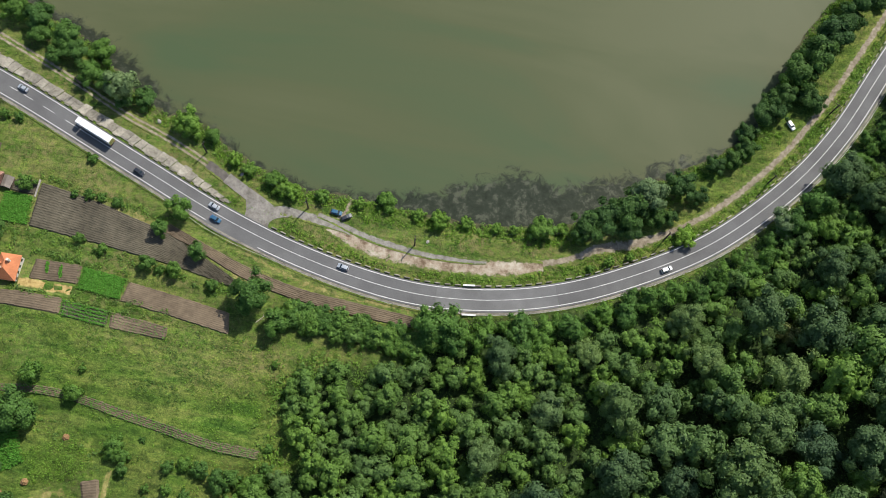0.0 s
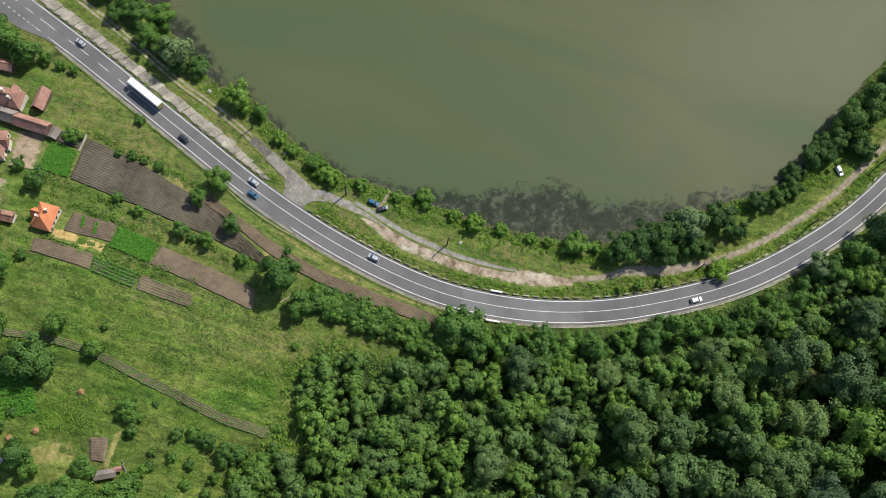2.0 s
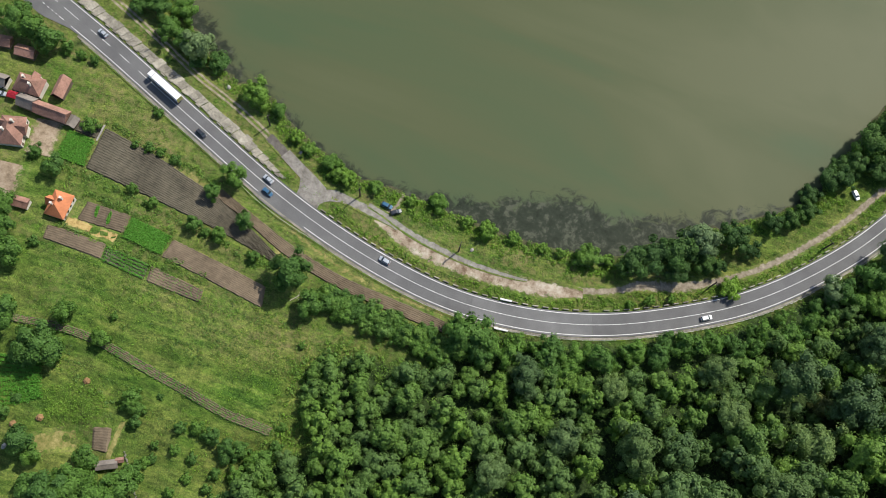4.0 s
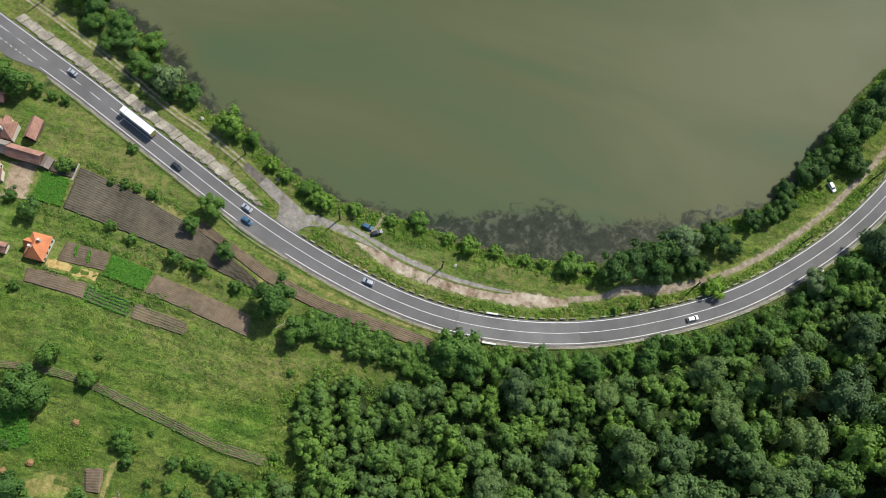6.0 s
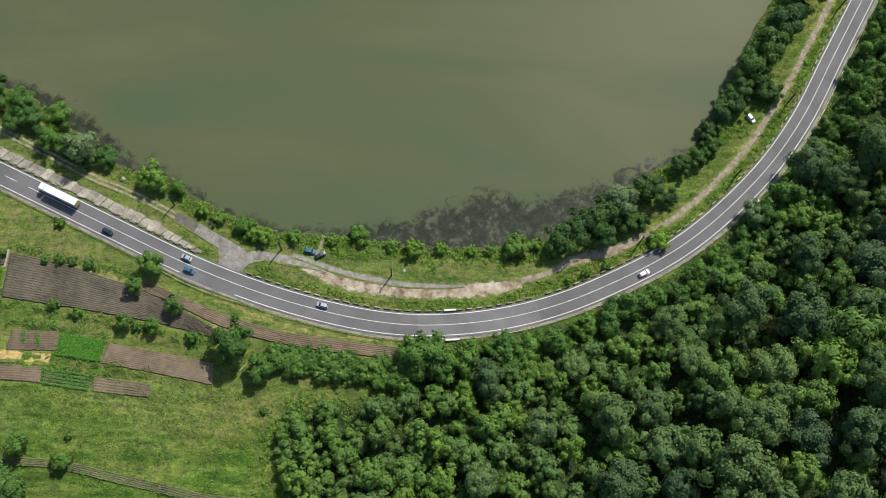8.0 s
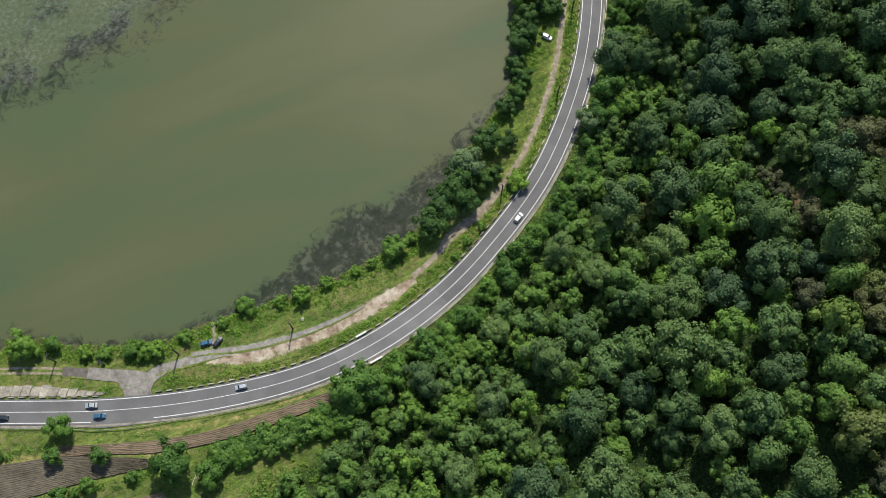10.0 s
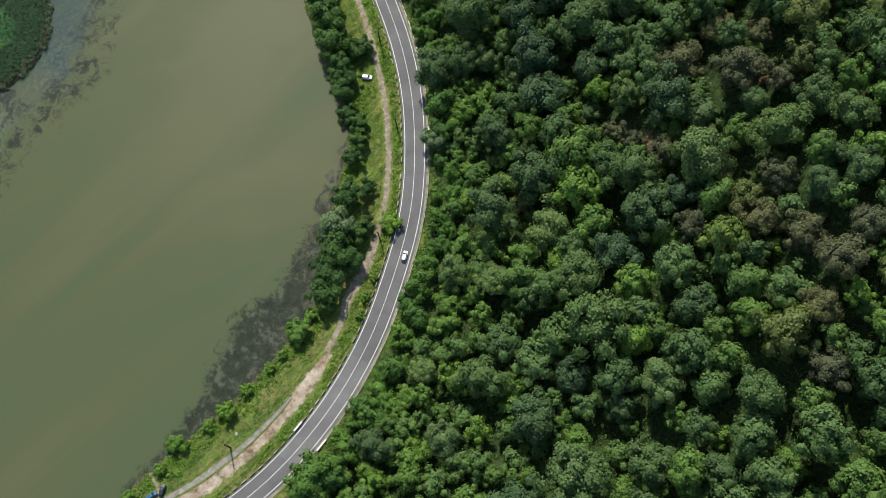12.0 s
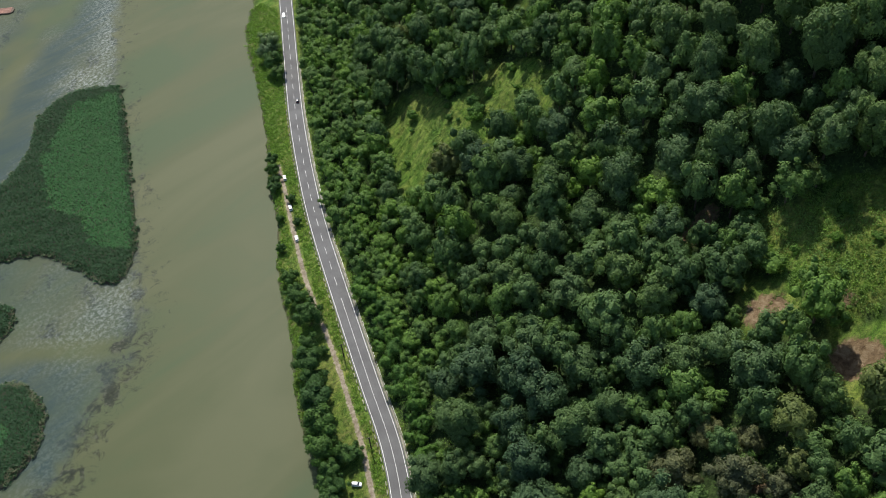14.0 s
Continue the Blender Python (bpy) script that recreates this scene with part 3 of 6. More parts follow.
bare_strip("angler_path", spline([(-37, 99), (-34.5, 103), (-33.5, 108.5)], 1.0), np.linspace(1.7, 0.9, len(spline([(-37, 99), (-34.5, 103), (-33.5, 108.5)], 1.0))), TRACK_DIRT, "short bare path down to the water", 0.2, 0.6, least=-3.0)
for pts, half in (DRY_WAYS):
    bare_strip("dry_verge", spline(pts, 2.0), half, DRY_GRASS, "strip of dry yellow grass between plots and road", 0.05, 0.9)
for pts, lo, hi, lift in (([(-66.8, 92.6), (-67.0, 95.5), (-67.6, 98.5), (-69.5, 103)], 4.0, 2.3, 0.13), ([(-64.2, 92.2), (-63.2, 95.6), (-59, 98.4), (-52, 99.4)], 2.7, 1.9, 0.16),
                          ([(-80, 108.5), (-73.3, 104.8), (-66.5, 101.2), (-62, 98.5)], 2.1, 2.3, 0.19), ([(-66, 94.2), (-65.6, 97), (-66, 100.5)], 3.4, 3.2, 0.26)):
    ln = spline(pts, 1.0)
    bare_strip("apron", ln, np.linspace(lo, hi, len(ln)), OLD_ASPHALT, "cracked pale asphalt apron joining track and road", lift, 0.2, 12, solid=True)
ln = spline([(-88, 112.8), (-83.5, 110.4), (-79.5, 108.2)], 1.0)
bare_strip("asphalt_patch", ln, np.full(len(ln), 2.2), DARK_ASPHALT, "dark asphalt patch on the riverside track", 0.16, 0.3, 12)


# ---- fields ----
def field(name, edge_a, edge_b, mat, label, rows=0.9, ridge=0.22, leaf=None, seed=0, spread=(0.75, 0.2, 0.06)):
    """A ploughed or planted plot between two edges, with a ridge for each row."""
    a, b = spline(edge_a, 0.9), spline(edge_b, 0.9)
    n = int(max(len(a), len(b), 8))
    t = np.linspace(0, 1, n)
    pick = lambda e: np.stack([np.interp(t * (len(e) - 1), np.arange(len(e)), e[:, i]) for i in (0, 1)], 1)
    a, b = pick(a), pick(b)
    width = np.median(np.hypot(*(a - b).T))
    k = int(max(4, round(width / rows))) * 2 if ridge else 6
    u = np.linspace(0, 1, k + 1)
    p = a[:, None] * (1 - u[None, :, None]) + b[:, None] * u[None, :, None]
    rng = np.random.default_rng(seed)
    p[:, :, :] += rng.normal(size=p.shape) * 0.08
    lift = (np.arange(k + 1) % 2) * ridge * rng.uniform(0.25, 1.3, (n, k + 1)) + rng.uniform(0, 0.05, (n, k + 1)) + 0.4
    z = relief(p[..., 0], p[..., 1]) + lift
    z[0], z[-1] = z[0] - 0.6, z[-1] - 0.6
    z[:, 0] -= 0.5
    z[:, -1] -= 0.5
    m = k + 1
    i = (np.arange(n - 1)[:, None] * m + np.arange(k)[None]).ravel()
    ob = tagged(mesh_object(name, np.concatenate([p, z[..., None]], 2).reshape(-1, 3), np.stack([i, i + 1, i + 1 + m, i + m], 1), mat), label, "field", kind="structure")
    if leaf:
        q = np.concatenate([p, z[..., None] + 0.1], 2)[1:-1, 1:-1:2].reshape(-1, 3)
        q = np.repeat(q, leaf, 0) + rng.normal(size=(len(q) * leaf, 3)) * spread
        v, f = leaf_triangles(q, np.array([0, 0, 1.0]), 0.42, rng, 0.35)
        tagged(mesh_object("crop_rows", v, f, LEAF_CROP, attrs={"tint": np.full(len(v), 0.66)}), "rows of green crop plants in the plot", "crop", kind="stuff")
    return ob


def leaf_triangles(places, normals, size, rng, jitter=0.5):
    nrm = np.broadcast_to(normals, places.shape) + rng.normal(size=places.shape) * jitter
    nrm /= np.linalg.norm(nrm, axis=1)[:, None]
    a = np.cross(nrm, rng.normal(size=places.shape))
    a /= np.linalg.norm(a, axis=1)[:, None]
    b = np.cross(nrm, a)
    s = size * rng.uniform(0.6, 1.2, (len(places), 1)) if np.ndim(size) == 0 else size[:, None] * rng.uniform(0.6, 1.2, (len(places), 1))
    v = np.stack([places + a * s * 0.62, places - a * s * 0.34 + b * s * 0.52, places - a * s * 0.34 - b * s * 0.52], 1).reshape(-1, 3)
    return v, np.arange(len(v)).reshape(-1, 3)


field("ploughed_field", [(-144.8, 95.4), (-127.4, 92.4), (-112.9, 88.7), (-93, 82.7), (-67, 69.9)], [(-144.3, 78), (-129, 76.5), (-111, 74.6), (-88.3, 71.6), (-68.2, 67.6)], SOIL, "dark ploughed field with fine furrows", 0.72, 0.19, seed=1)
field("ploughed_field", [(-96.9, 87.9), (-82, 82.2), (-64.4, 76), (-45.5, 71.4), (-23.4, 69.3), (-2.6, 67.4)], [(-98, 84.3), (-85.2, 79.5), (-67.1, 71.9), (-48.2, 67.1), (-25.9, 64.3), (-3.3, 63.2)], SOIL_PALE, "narrow ploughed strip below the road", 0.72, 0.2, seed=2)
field("ploughed_field", [(-104.6, 63.8), (-86, 61.3), (-67.7, 58.4)], [(-106.1, 56.3), (-86, 53.5), (-66.2, 50.5)], SOIL_PALE, "bare brown garden plot with planting holes", 0.72, 0.09, seed=3)
field("garden_plot", [(-153.4, 95.5), (-145.1, 95.9)], [(-154.9, 90.3), (-145.5, 89.8)], SOIL, "small bare plot of dark soil", 0.9, 0.1, seed=4)
field("garden_plot", [(-146.8, 54), (-125, 54.3)], [(-146.2, 48.6), (-124.1, 48.2)], SOIL_PALE, "bare brown garden plot", 0.8, 0.1, seed=5)
field("garden_plot", [(-138.1, 66.8), (-121.6, 67)], [(-138.5, 58.9), (-121.3, 59.8)], SOIL_PALE, "brown garden plot with a few green rows", 0.8, 0.1, seed=6)
field("crop_row", [(-128.9, 65.4), (-128.1, 61)], [(-128.2, 65.4), (-127.5, 61)], GRASS, "single bright green row in the brown plot", 0.4, 0.2, 14, seed=14, spread=(0.14, 0.4, 0.05))
field("crop_row", [(-133.9, 66), (-133.2, 62.4)], [(-133.3, 66), (-132.6, 62.4)], GRASS, "single bright green row in the brown plot", 0.4, 0.2, 14, seed=15, spread=(0.14, 0.4, 0.05))
field("garden_plot", [(-107.7, 52.2), (-87.2, 49.9)], [(-107.1, 46.1), (-87.2, 45.1)], SOIL_PALE, "brown garden plot with sparse seedlings", 0.9, 0.14, 1, seed=7)
field("garden_plot", [(-102.2, -5), (-96.2, -3.3)], [(-100, -12.2), (-93.9, -11.2)], SOIL_PALE, "small bare brown plot in the meadow", 0.9, 0.1, seed=8)
field("crop_plot", [(-156, 89.9), (-145.6, 89.2)], [(-155.6, 78.6), (-144.9, 78.2)], GRASS, "plot of dense bright green crop", 0.8, 0.3, 30, seed=9)
field("crop_plot", [(-120.8, 66.4), (-105.4, 64.4)], [(-121.2, 58.5), (-106.1, 56.6)], GRASS, "plot of dense bright green crop", 0.7, 0.3, 26, seed=10)
field("crop_plot", [(-124.8, 53.9), (-108.4, 52.2)], [(-123.9, 47.8), (-107.9, 46.3)], SOIL, "garden plot with green rows on brown soil", 1.3, 0.3, 16, seed=11)
field("crop_plot", [(-146, 7.1), (-127.2, 9.8)], [(-138, -12), (-121.1, -1.2)], GRASS, "green plot with dark vine rows", 1.5, 0.5, 30, seed=12)
field("ridged_strip", [(-150, 19.3), (-132.1, 22.8), (-114, 23.1), (-96.4, 20.2), (-78.8, 17.1), (-63.8, 14.4), (-47.2, 13.3)], [(-150, 16.6), (-132.1, 20), (-114, 20.1), (-96.4, 16.9), (-78.8, 13.6), (-63.8, 10.9), (-47.2, 10)], SOIL_PALE, "long narrow strip of ridged brown soil with grass between rows", 0.72, 0.2, 3, seed=13)
for name, pts, half, mat, label in (("straw_strip", [(-141, 57.6), (-132, 57.3), (-123, 57.2)], 2.6, CUT_STRAW, "strip of golden cut straw between plots"),
                                    ("yard", [(-164, 91), (-163, 85), (-162, 77)], 7.5, YARD_DIRT, "bare sandy farmyard beside the barn"), ("yard", [(-169.5, 70.5), (-168.5, 64), (-167, 57.5)], 8.5, YARD_DIRT, "bare sandy farmyard by the houses"),
                                    ("bare_patch", [(-119, -17.5), (-114, -14), (-106, -10)], 4.2, DRY_GRASS, "worn dry patch in the meadow"), ("meadow_path", [(-93.8, 0), (-93.7, -6.4), (-93.4, -13)], 1.3, DRY_GRASS, "narrow yellow path in the meadow")):
    bare_strip(name, spline(pts, 1.0), half, mat, label, 0.1, 0.5, 12, least=-9.0)


# ---- trees ----
ICO = {}


def ico(level):
    if level not in ICO:
        bm = bmesh.new()
        bmesh.ops.create_icosphere(bm, subdivisions=level, radius=1.0)
        ICO[level] = (np.array([v.co[:] for v in bm.verts]), np.array([[v.index for v in f.verts] for f in bm.faces]))
        bm.free()
    return ICO[level]


def crown_shape(seed, radius, tall, lobes=9, leaves=520, leaf=0.85, core_level=2, jitter=0.5, fat=1.0):
    """A domed crown of lobes: a shaded lumpy core and many small leaf clumps round it; its base is at z = 0."""
    rng = np.random.default_rng(seed)
    k = np.arange(lobes) + 0.5
    up = 1 - 1.3 * k / lobes
    ring = k * 2.4 + rng.uniform(0, 6.28)
    flat = np.sqrt(1 - up * up)
    way = np.stack([np.cos(ring) * flat, np.sin(ring) * flat, up], 1) + rng.normal(size=(lobes, 3)) * 0.26
    stretch = np.array([*rng.uniform(0.85, 1.15, 2), 1.0])
    cen = way * rng.uniform(0.55, 0.84, (lobes, 1)) * [radius, radius, tall * 0.5] * stretch + [0, 0, tall * 0.48]
    cen[:, 2] = np.maximum(cen[:, 2], tall * 0.16)
    rad = fat * 1.1 * radius / lobes ** 0.38 * rng.uniform(0.75, 1.2, lobes)
    v1, f1 = ico(core_level)
    core = (v1[f1] * 1.1 + rng.normal(size=(len(f1), 3, 3)) * 0.07).reshape(-1, 3) * [radius * 0.6, radius * 0.6, tall * 0.34] * stretch + [0, 0, tall * 0.44]
    f1 = np.arange(len(core)).reshape(-1, 3)
    v0, f0 = ico(1)
    shell = cen[:, None] + v0[None] * rad[:, None, None] * rng.uniform(0.64, 0.86, (lobes, len(v0), 1))
    f1 = np.vstack([f1, (f0[None] + len(v0) * np.arange(lobes)[:, None, None]).reshape(-1, 3) + len(core)])
    core = np.vstack([core, shell.reshape(-1, 3)])
    n = leaves * 5
    i = rng.integers(0, lobes, n)
    u = rng.normal(size=(n, 3)) + 0.7 * way[i]
    u[:, 2] += 0.3
    u /= np.linalg.norm(u, axis=1)[:, None]
    p = cen[i] + u * rad[i][:, None] * rng.uniform(0.8, 1.12, (n, 1))
    gap = np.linalg.norm(p[:, None] - cen[None], axis=2) / rad[None]
    gap[np.arange(n), i] = 9
    ok = np.where((gap.min(axis=1) > 0.84) & (p[:, 2] > 0.04 * tall))[0][:leaves]
    v2, f2 = leaf_triangles(p[ok], u[ok] * 0.65 + way[i[ok]] * 0.5, leaf, rng, jitter * 0.75)
    return np.vstack([core, v2]), np.vstack([f1, f2 + len(core)])


def tree_thing(name, seed, mat, label, tall=7.0, clear=1.6, radius=4.0, lobes=9, leaves=1000, leaf=0.66, category="tree"):
    """A tree with a tapered trunk, limbs and a leafy crown; its foot is at the origin."""
    rng = np.random.default_rng(seed + 900)
    tree = tagged(new(name), label, category)
    bm = bmesh.new()
    r0 = max(0.06, radius * 0.05)
    top = clear + tall * 0.55
    bmesh.ops.create_cone(bm, cap_ends=True, segments=7, radius1=r0 * 1.25, radius2=r0 * 0.35, depth=top + 1.0, matrix=Matrix.Translation((0, 0, top / 2 - 0.5)))
    for i in range(5):
        a = i * 1.26 + rng.uniform(-0.4, 0.4)
        foot = Vector((0, 0, clear * 0.7 + tall * 0.1 * (1 + i * 0.4)))
        tip = foot + Vector((math.cos(a) * radius * 0.6, math.sin(a) * radius * 0.6, tall * 0.25))
        run = tip - foot
        bmesh.ops.create_cone(bm, cap_ends=True, segments=5, radius1=r0 * 0.5, radius2=r0 * 0.12, depth=run.length,
                              matrix=Matrix.Translation((foot + tip) / 2) @ run.to_track_quat("Z", "Y").to_matrix().to_4x4())
    part("trunk", bm, BARK, tree)
    v, f = crown_shape(seed, radius, tall, lobes, leaves, leaf)
    mesh_object("crown", v + [0, 0, clear], f, mat, tree)
    return tree


class Kind:
    """A kind of tree: the first is built, further ones are copies."""

    def __init__(self, variants, group):
        self.variants, self.group, self.made, self.rng = variants, group, {}, random.Random(len(group))

    def plant(self, x, y, r, sink=0.0, flat=1.0):
        i = self.rng.randrange(len(self.variants))
        m = pose(x, y, height(x, y) - sink, 0, 0, self.rng.uniform(0, 360)) @ Matrix.Diagonal((r / 4, r / 4, r / 4 * flat * self.rng.uniform(0.88, 1.15), 1))
        if i in self.made:
            made = copy_thing(self.made[i], m)
            made.matrix_basis = m
            return made
        ob = tree_thing(**self.variants[i])
        tagged(ob, group=self.group)
        ob.matrix_basis = m
        self.made[i] = ob
        return ob


def kinds(name, mat, label, group, seeds, category="tree", **more):
    return Kind([dict(name=name, seed=s, mat=mat, label=label, category=category, **more) for s in seeds], group)


broadleaf = kinds("broadleaf_tree", LEAF, "mid-green broadleaf tree with a full rounded crown", "bank and garden trees", (1, 2, 3, 4, 5))
edge_tree = kinds("broadleaf_tree", LEAF, "green broadleaf tree at the edge of the roadside woods", "trees at the woodland edge", (11, 12, 13, 14), lobes=14, leaves=850, leaf=0.6)
big_tree = kinds("broadleaf_tree", LEAF, "large mid-green broadleaf tree with a lobed crown", "large trees", (6, 7, 8), lobes=24, leaves=2300, leaf=0.42)
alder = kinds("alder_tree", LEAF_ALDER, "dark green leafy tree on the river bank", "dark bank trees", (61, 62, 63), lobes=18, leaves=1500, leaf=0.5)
round_bush = kinds("round_bush", LEAF_BRIGHT, "bright green rounded bush in grass", "bright bushes", (21, 22, 23), "bush", tall=6.0, clear=0.2, lobes=24, leaves=1500, leaf=0.46)
dark_bush = kinds("bush", LEAF, "dark green leafy bush in rough grass", "garden bushes", (31, 32, 33), "bush", tall=6.0, clear=0.2, lobes=12, leaves=750, leaf=0.7)
forest = dict(tall=8.6, clear=0.8, lobes=30, leaves=2400, leaf=0.34)
forest_mid = kinds("forest_tree", LEAF_MID, "tall mid-green broadleaf tree on the wooded hillside", "tall trees on the hillside", (71, 72, 73, 74), **forest)
forest_dark = kinds("forest_tree", LEAF_DARK, "tall dark bluish-green broadleaf tree on the wooded hillside", "tall dark trees on the hillside", (75, 76, 77), **forest)
forest_pale = kinds("forest_tree", LEAF_PALE, "light green broadleaf tree with a domed crown on the hillside", "light green trees on the hillside", (78, 79, 80), **forest)
forest_brown = kinds("forest_tree", LEAF_BROWN, "brownish olive tree with thin foliage on the hillside", "brownish trees on the hillside", (81, 82, 83), **(forest | dict(leaves=2400, leaf=0.34)))
willow = kinds("willow_tree", LEAF_GREY, "silvery grey-green willow tree near the water", "willows", (41, 42), tall=6.5, lobes=18, leaves=1500, leaf=0.5)

BANK_W = [(-172.8, 160.1, 6.1), (-163.1, 157.6, 7.2), (-150.7, 151.3, 7), (-146.3, 146.1, 6.1), (-161.8, 151.6, 5.7), (-153.7, 143.6, 4.2), (-137, 148, 6.5), (-139, 138.4, 6), (-131.7, 135.3, 5.5),
          (-116.8, 132.5, 4.9), (-124.1, 129.3, 3.6), (-88.6, 121.2, 3.7), (-63.5, 108.4, 4), (-21, 107, 4.4), (-185, 165, 6), (-196, 172, 6), (-178, 168, 5)]
BANK_E = [(53.9, 108.9, 5.4), (60.7, 114.3, 5.9), (68.6, 118.2, 6.4), (70.5, 111, 4.7), (79.5, 117.6, 4.3), (87.9, 131.2, 5.7), (84.6, 118.3, 2.8), (95.1, 128.5, 3.1), (100.7, 142, 3.8), (107, 145.4, 3.8),
          (112.1, 150.9, 3.9), (117.6, 165.7, 4.9), (123.9, 168.4, 3.8), (130.2, 184.9, 7), (137, 194, 7), (143, 203.4, 7), (133.7, 177, 4.3), (148.9, 211, 6), (154.4, 221.6, 6.6), (137.6, 174, 4), (126, 176, 4.5), (134, 190, 5), (140, 199, 5), (146, 208, 5), (112, 158, 4), (121, 173, 4.2)]
BANK_N = [(171.2, 241, 6.6), (181.4, 268.2, 4.4), (175.7, 256.9, 5.4), (225.7, 336.2, 3.7), (217.6, 325.3, 3.7), (221.9, 329.4, 3.1), (286.3, 410.1, 6.2), (283, 402, 4.9), (217.9, 311.5, 2.4),
          (209, 295.8, 2.3), (163.7, 223.5, 2.3), (231, 343, 3.4), (205, 305, 2.2), (192, 288, 2.5), (162, 232, 4)]
for x, y, r in BANK_W:
    (big_tree if r > 5.2 else broadleaf).plant(x + 0.9, y + 1.8, r * 0.76, 0.2, 0.8)
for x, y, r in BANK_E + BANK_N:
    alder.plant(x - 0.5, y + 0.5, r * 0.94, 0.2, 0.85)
for x, y, r in [(-97.2, 126.1, 5), (0.4, 104.2, 3.3), (10.1, 105.2, 2.3), (21.3, 104.9, 1.9), (37.6, 106.6, 4.4), (90.7, 112.4, 3.6), (-44.1, 107, 2.5), (-55, 106.5, 3), (-72, 113, 2.6), (-78, 115.5, 2.4),
                (-58.5, 107.5, 3), (63.5, 98.9, 1.9), (57, 95, 1.4), (71, 102, 1.6), (-30, 106.5, 2), (-8, 105.5, 2.2), (298, 432, 5), (28, 105.5, 1.8), (45, 108.5, 2.2)]:
    round_bush.plant(x, y, r, 0.2)
for x, y, r in [(75.4, 125.5, 6.2), (125.6, 122.8, 4.7), (-124.1, 135.5, 5.7), (298.1, 428.7, 6), (291.1, 424, 5)]:
    willow.plant(x, y, r, 0.2)
GARDEN_A = [(-93.2, 92.5, 4), (-98, 84.5, 2.7), (-83.4, 77.8, 2.9), (-89.6, 70.3, 2.5), (-99.4, 71.2, 2.5), (-60.2, 64.2, 6.6), (-51.1, 56.1, 4), (-125.7, 26.8, 3.3), (-111.3, 22.4, 2.8), (-128.3, 14.4, 6.9),
            (-131.7, 10.4, 4.9), (-123, 12.5, 4.1), (-98.8, -14.9, 4), (-120.3, -16.3, 4.4), (-116.2, -18.9, 3.2), (-153.1, 74, 3.5), (-162.5, 52.5, 5.6), (-158.3, 46, 5.4), (-151.6, 40.6, 4.2),
            (-143.1, 20.3, 4.6), (-175.9, 119.4, 5.1), (-183.3, 120.6, 4.7), (-190.8, 123.3, 5.7), (-98.4, -23.2, 6.7), (-103.7, -27.7, 6.7), (-110, -28, 4.8), (-90.3, -25, 5.9), (-84.4, -18.4, 4.3), (-89.3, -20.2, 3.5)]
for x, y, r in GARDEN_A:
    (big_tree if r > 5.2 else broadleaf).plant(x, y, r)
GARDEN_B = [(-75.6, 67, 2), (-94.9, 70.2, 1.7), (-129, 107.8, 1.8), (-110.7, 31.1, 1.2), (-93.5, 8, 2.8), (-93.4, 5.1, 2.4), (-90.3, 4.8, 2), (-125.2, 76.3, 1.7), (-116.7, 74.1, 1.9), (-161.8, 77.6, 2.2), (-147.6, 46.5, 1.7),
            (-170.8, 120.5, 2.3), (-164.9, 119.4, 1.6), (-159.6, 119, 1.6), (-126.4, 93.2, 1.7), (-122, 93, 1.5), (-115.9, 91.7, 1.9), (-131.6, 92.5, 1.3), (-148.9, 93.5, 2.7), (-84.1, -13.7, 2.8), (-129.2, -3.9, 1.6), (-130.6, -9.4, 1.9)]
SCRUB = [(-75.3, 3.6, 1.8), (-69.9, 4.9, 2.3), (-64.8, 4.3, 2.5), (-59.2, 3.2, 2.7), (-54.4, 3, 2.7), (-49, 1.9, 3.1), (-74.1, -3.6, 1.6), (-80.4, -8.5, 1.4), (-82.4, -10.2, 1.8), (-68.1, -4.4, 1.6), (-67.4, -10.8, 1.6),
         (-60, -12.1, 1.7), (-59.5, -6.3, 1.7), (-70.5, -16.5, 1.6), (-52.2, -4.8, 2.7), (-46.5, -8.6, 3.1), (-42.8, -3.6, 2.7), (-45.5, 3.1, 2.5), (-43.4, 7.7, 1.9), (-44.1, 14.3, 1.4), (-38.8, 21.1, 1.7), (-48.2, 42.7, 1.2),
         (-81.3, -4, 1.2), (-89.7, 0.7, 2), (-85.8, 11, 1), (-57.7, -1, 2.3)]
for x, y, r in GARDEN_B + SCRUB:
    dark_bush.plant(x, y, r)


# ---- woods ----
for x, y, r in [(295.5, 298.6, 2.8), (299.5, 274.2, 1.8), (299.4, 267.1, 1.2), (302.9, 258.8, 4.1), (306.1, 259.7, 3.5), (311.5, 300, 3.2), (313.4, 287.1, 4.3), (316.7, 280, 3.2), (331.3, 258.4, 2.7), (271.5, 278.9, 1.5),
                (289.1, 292.6, 1.2), (272.1, 256.7, 2.3), (303.8, 244.1, 1.7), (260.6, 260.4, 1.7), (308.4, 238.7, 2.9), (309, 266, 3.4), (305, 281, 1.6), (284, 270, 1.3), (318, 262, 3.0), (322, 247, 1.4), (279, 262, 2.0),
                (288, 80, 1.8), (298, 70, 2.2), (286, 60, 1.6), (306, 58, 2.0), (312, 74, 2.4)]:
    dark_bush.plant(x, y, r)

def scatter(box_, spacing, seed, keep, jitter=0.36):
    """Uneven places about spacing apart."""
    rng = np.random.default_rng(seed)
    x0, x1, y0, y1 = box_
    xs, ys = np.meshgrid(np.arange(x0, x1, spacing), np.arange(y0, y1, spacing * 0.87))
    xs[1::2] += spacing / 2
    x = (xs + rng.uniform(-jitter, jitter, xs.shape) * spacing).ravel()
    y = (ys + rng.uniform(-jitter, jitter, xs.shape) * spacing).ravel()
    k = keep(x, y)
    return x[k], y[k], rng


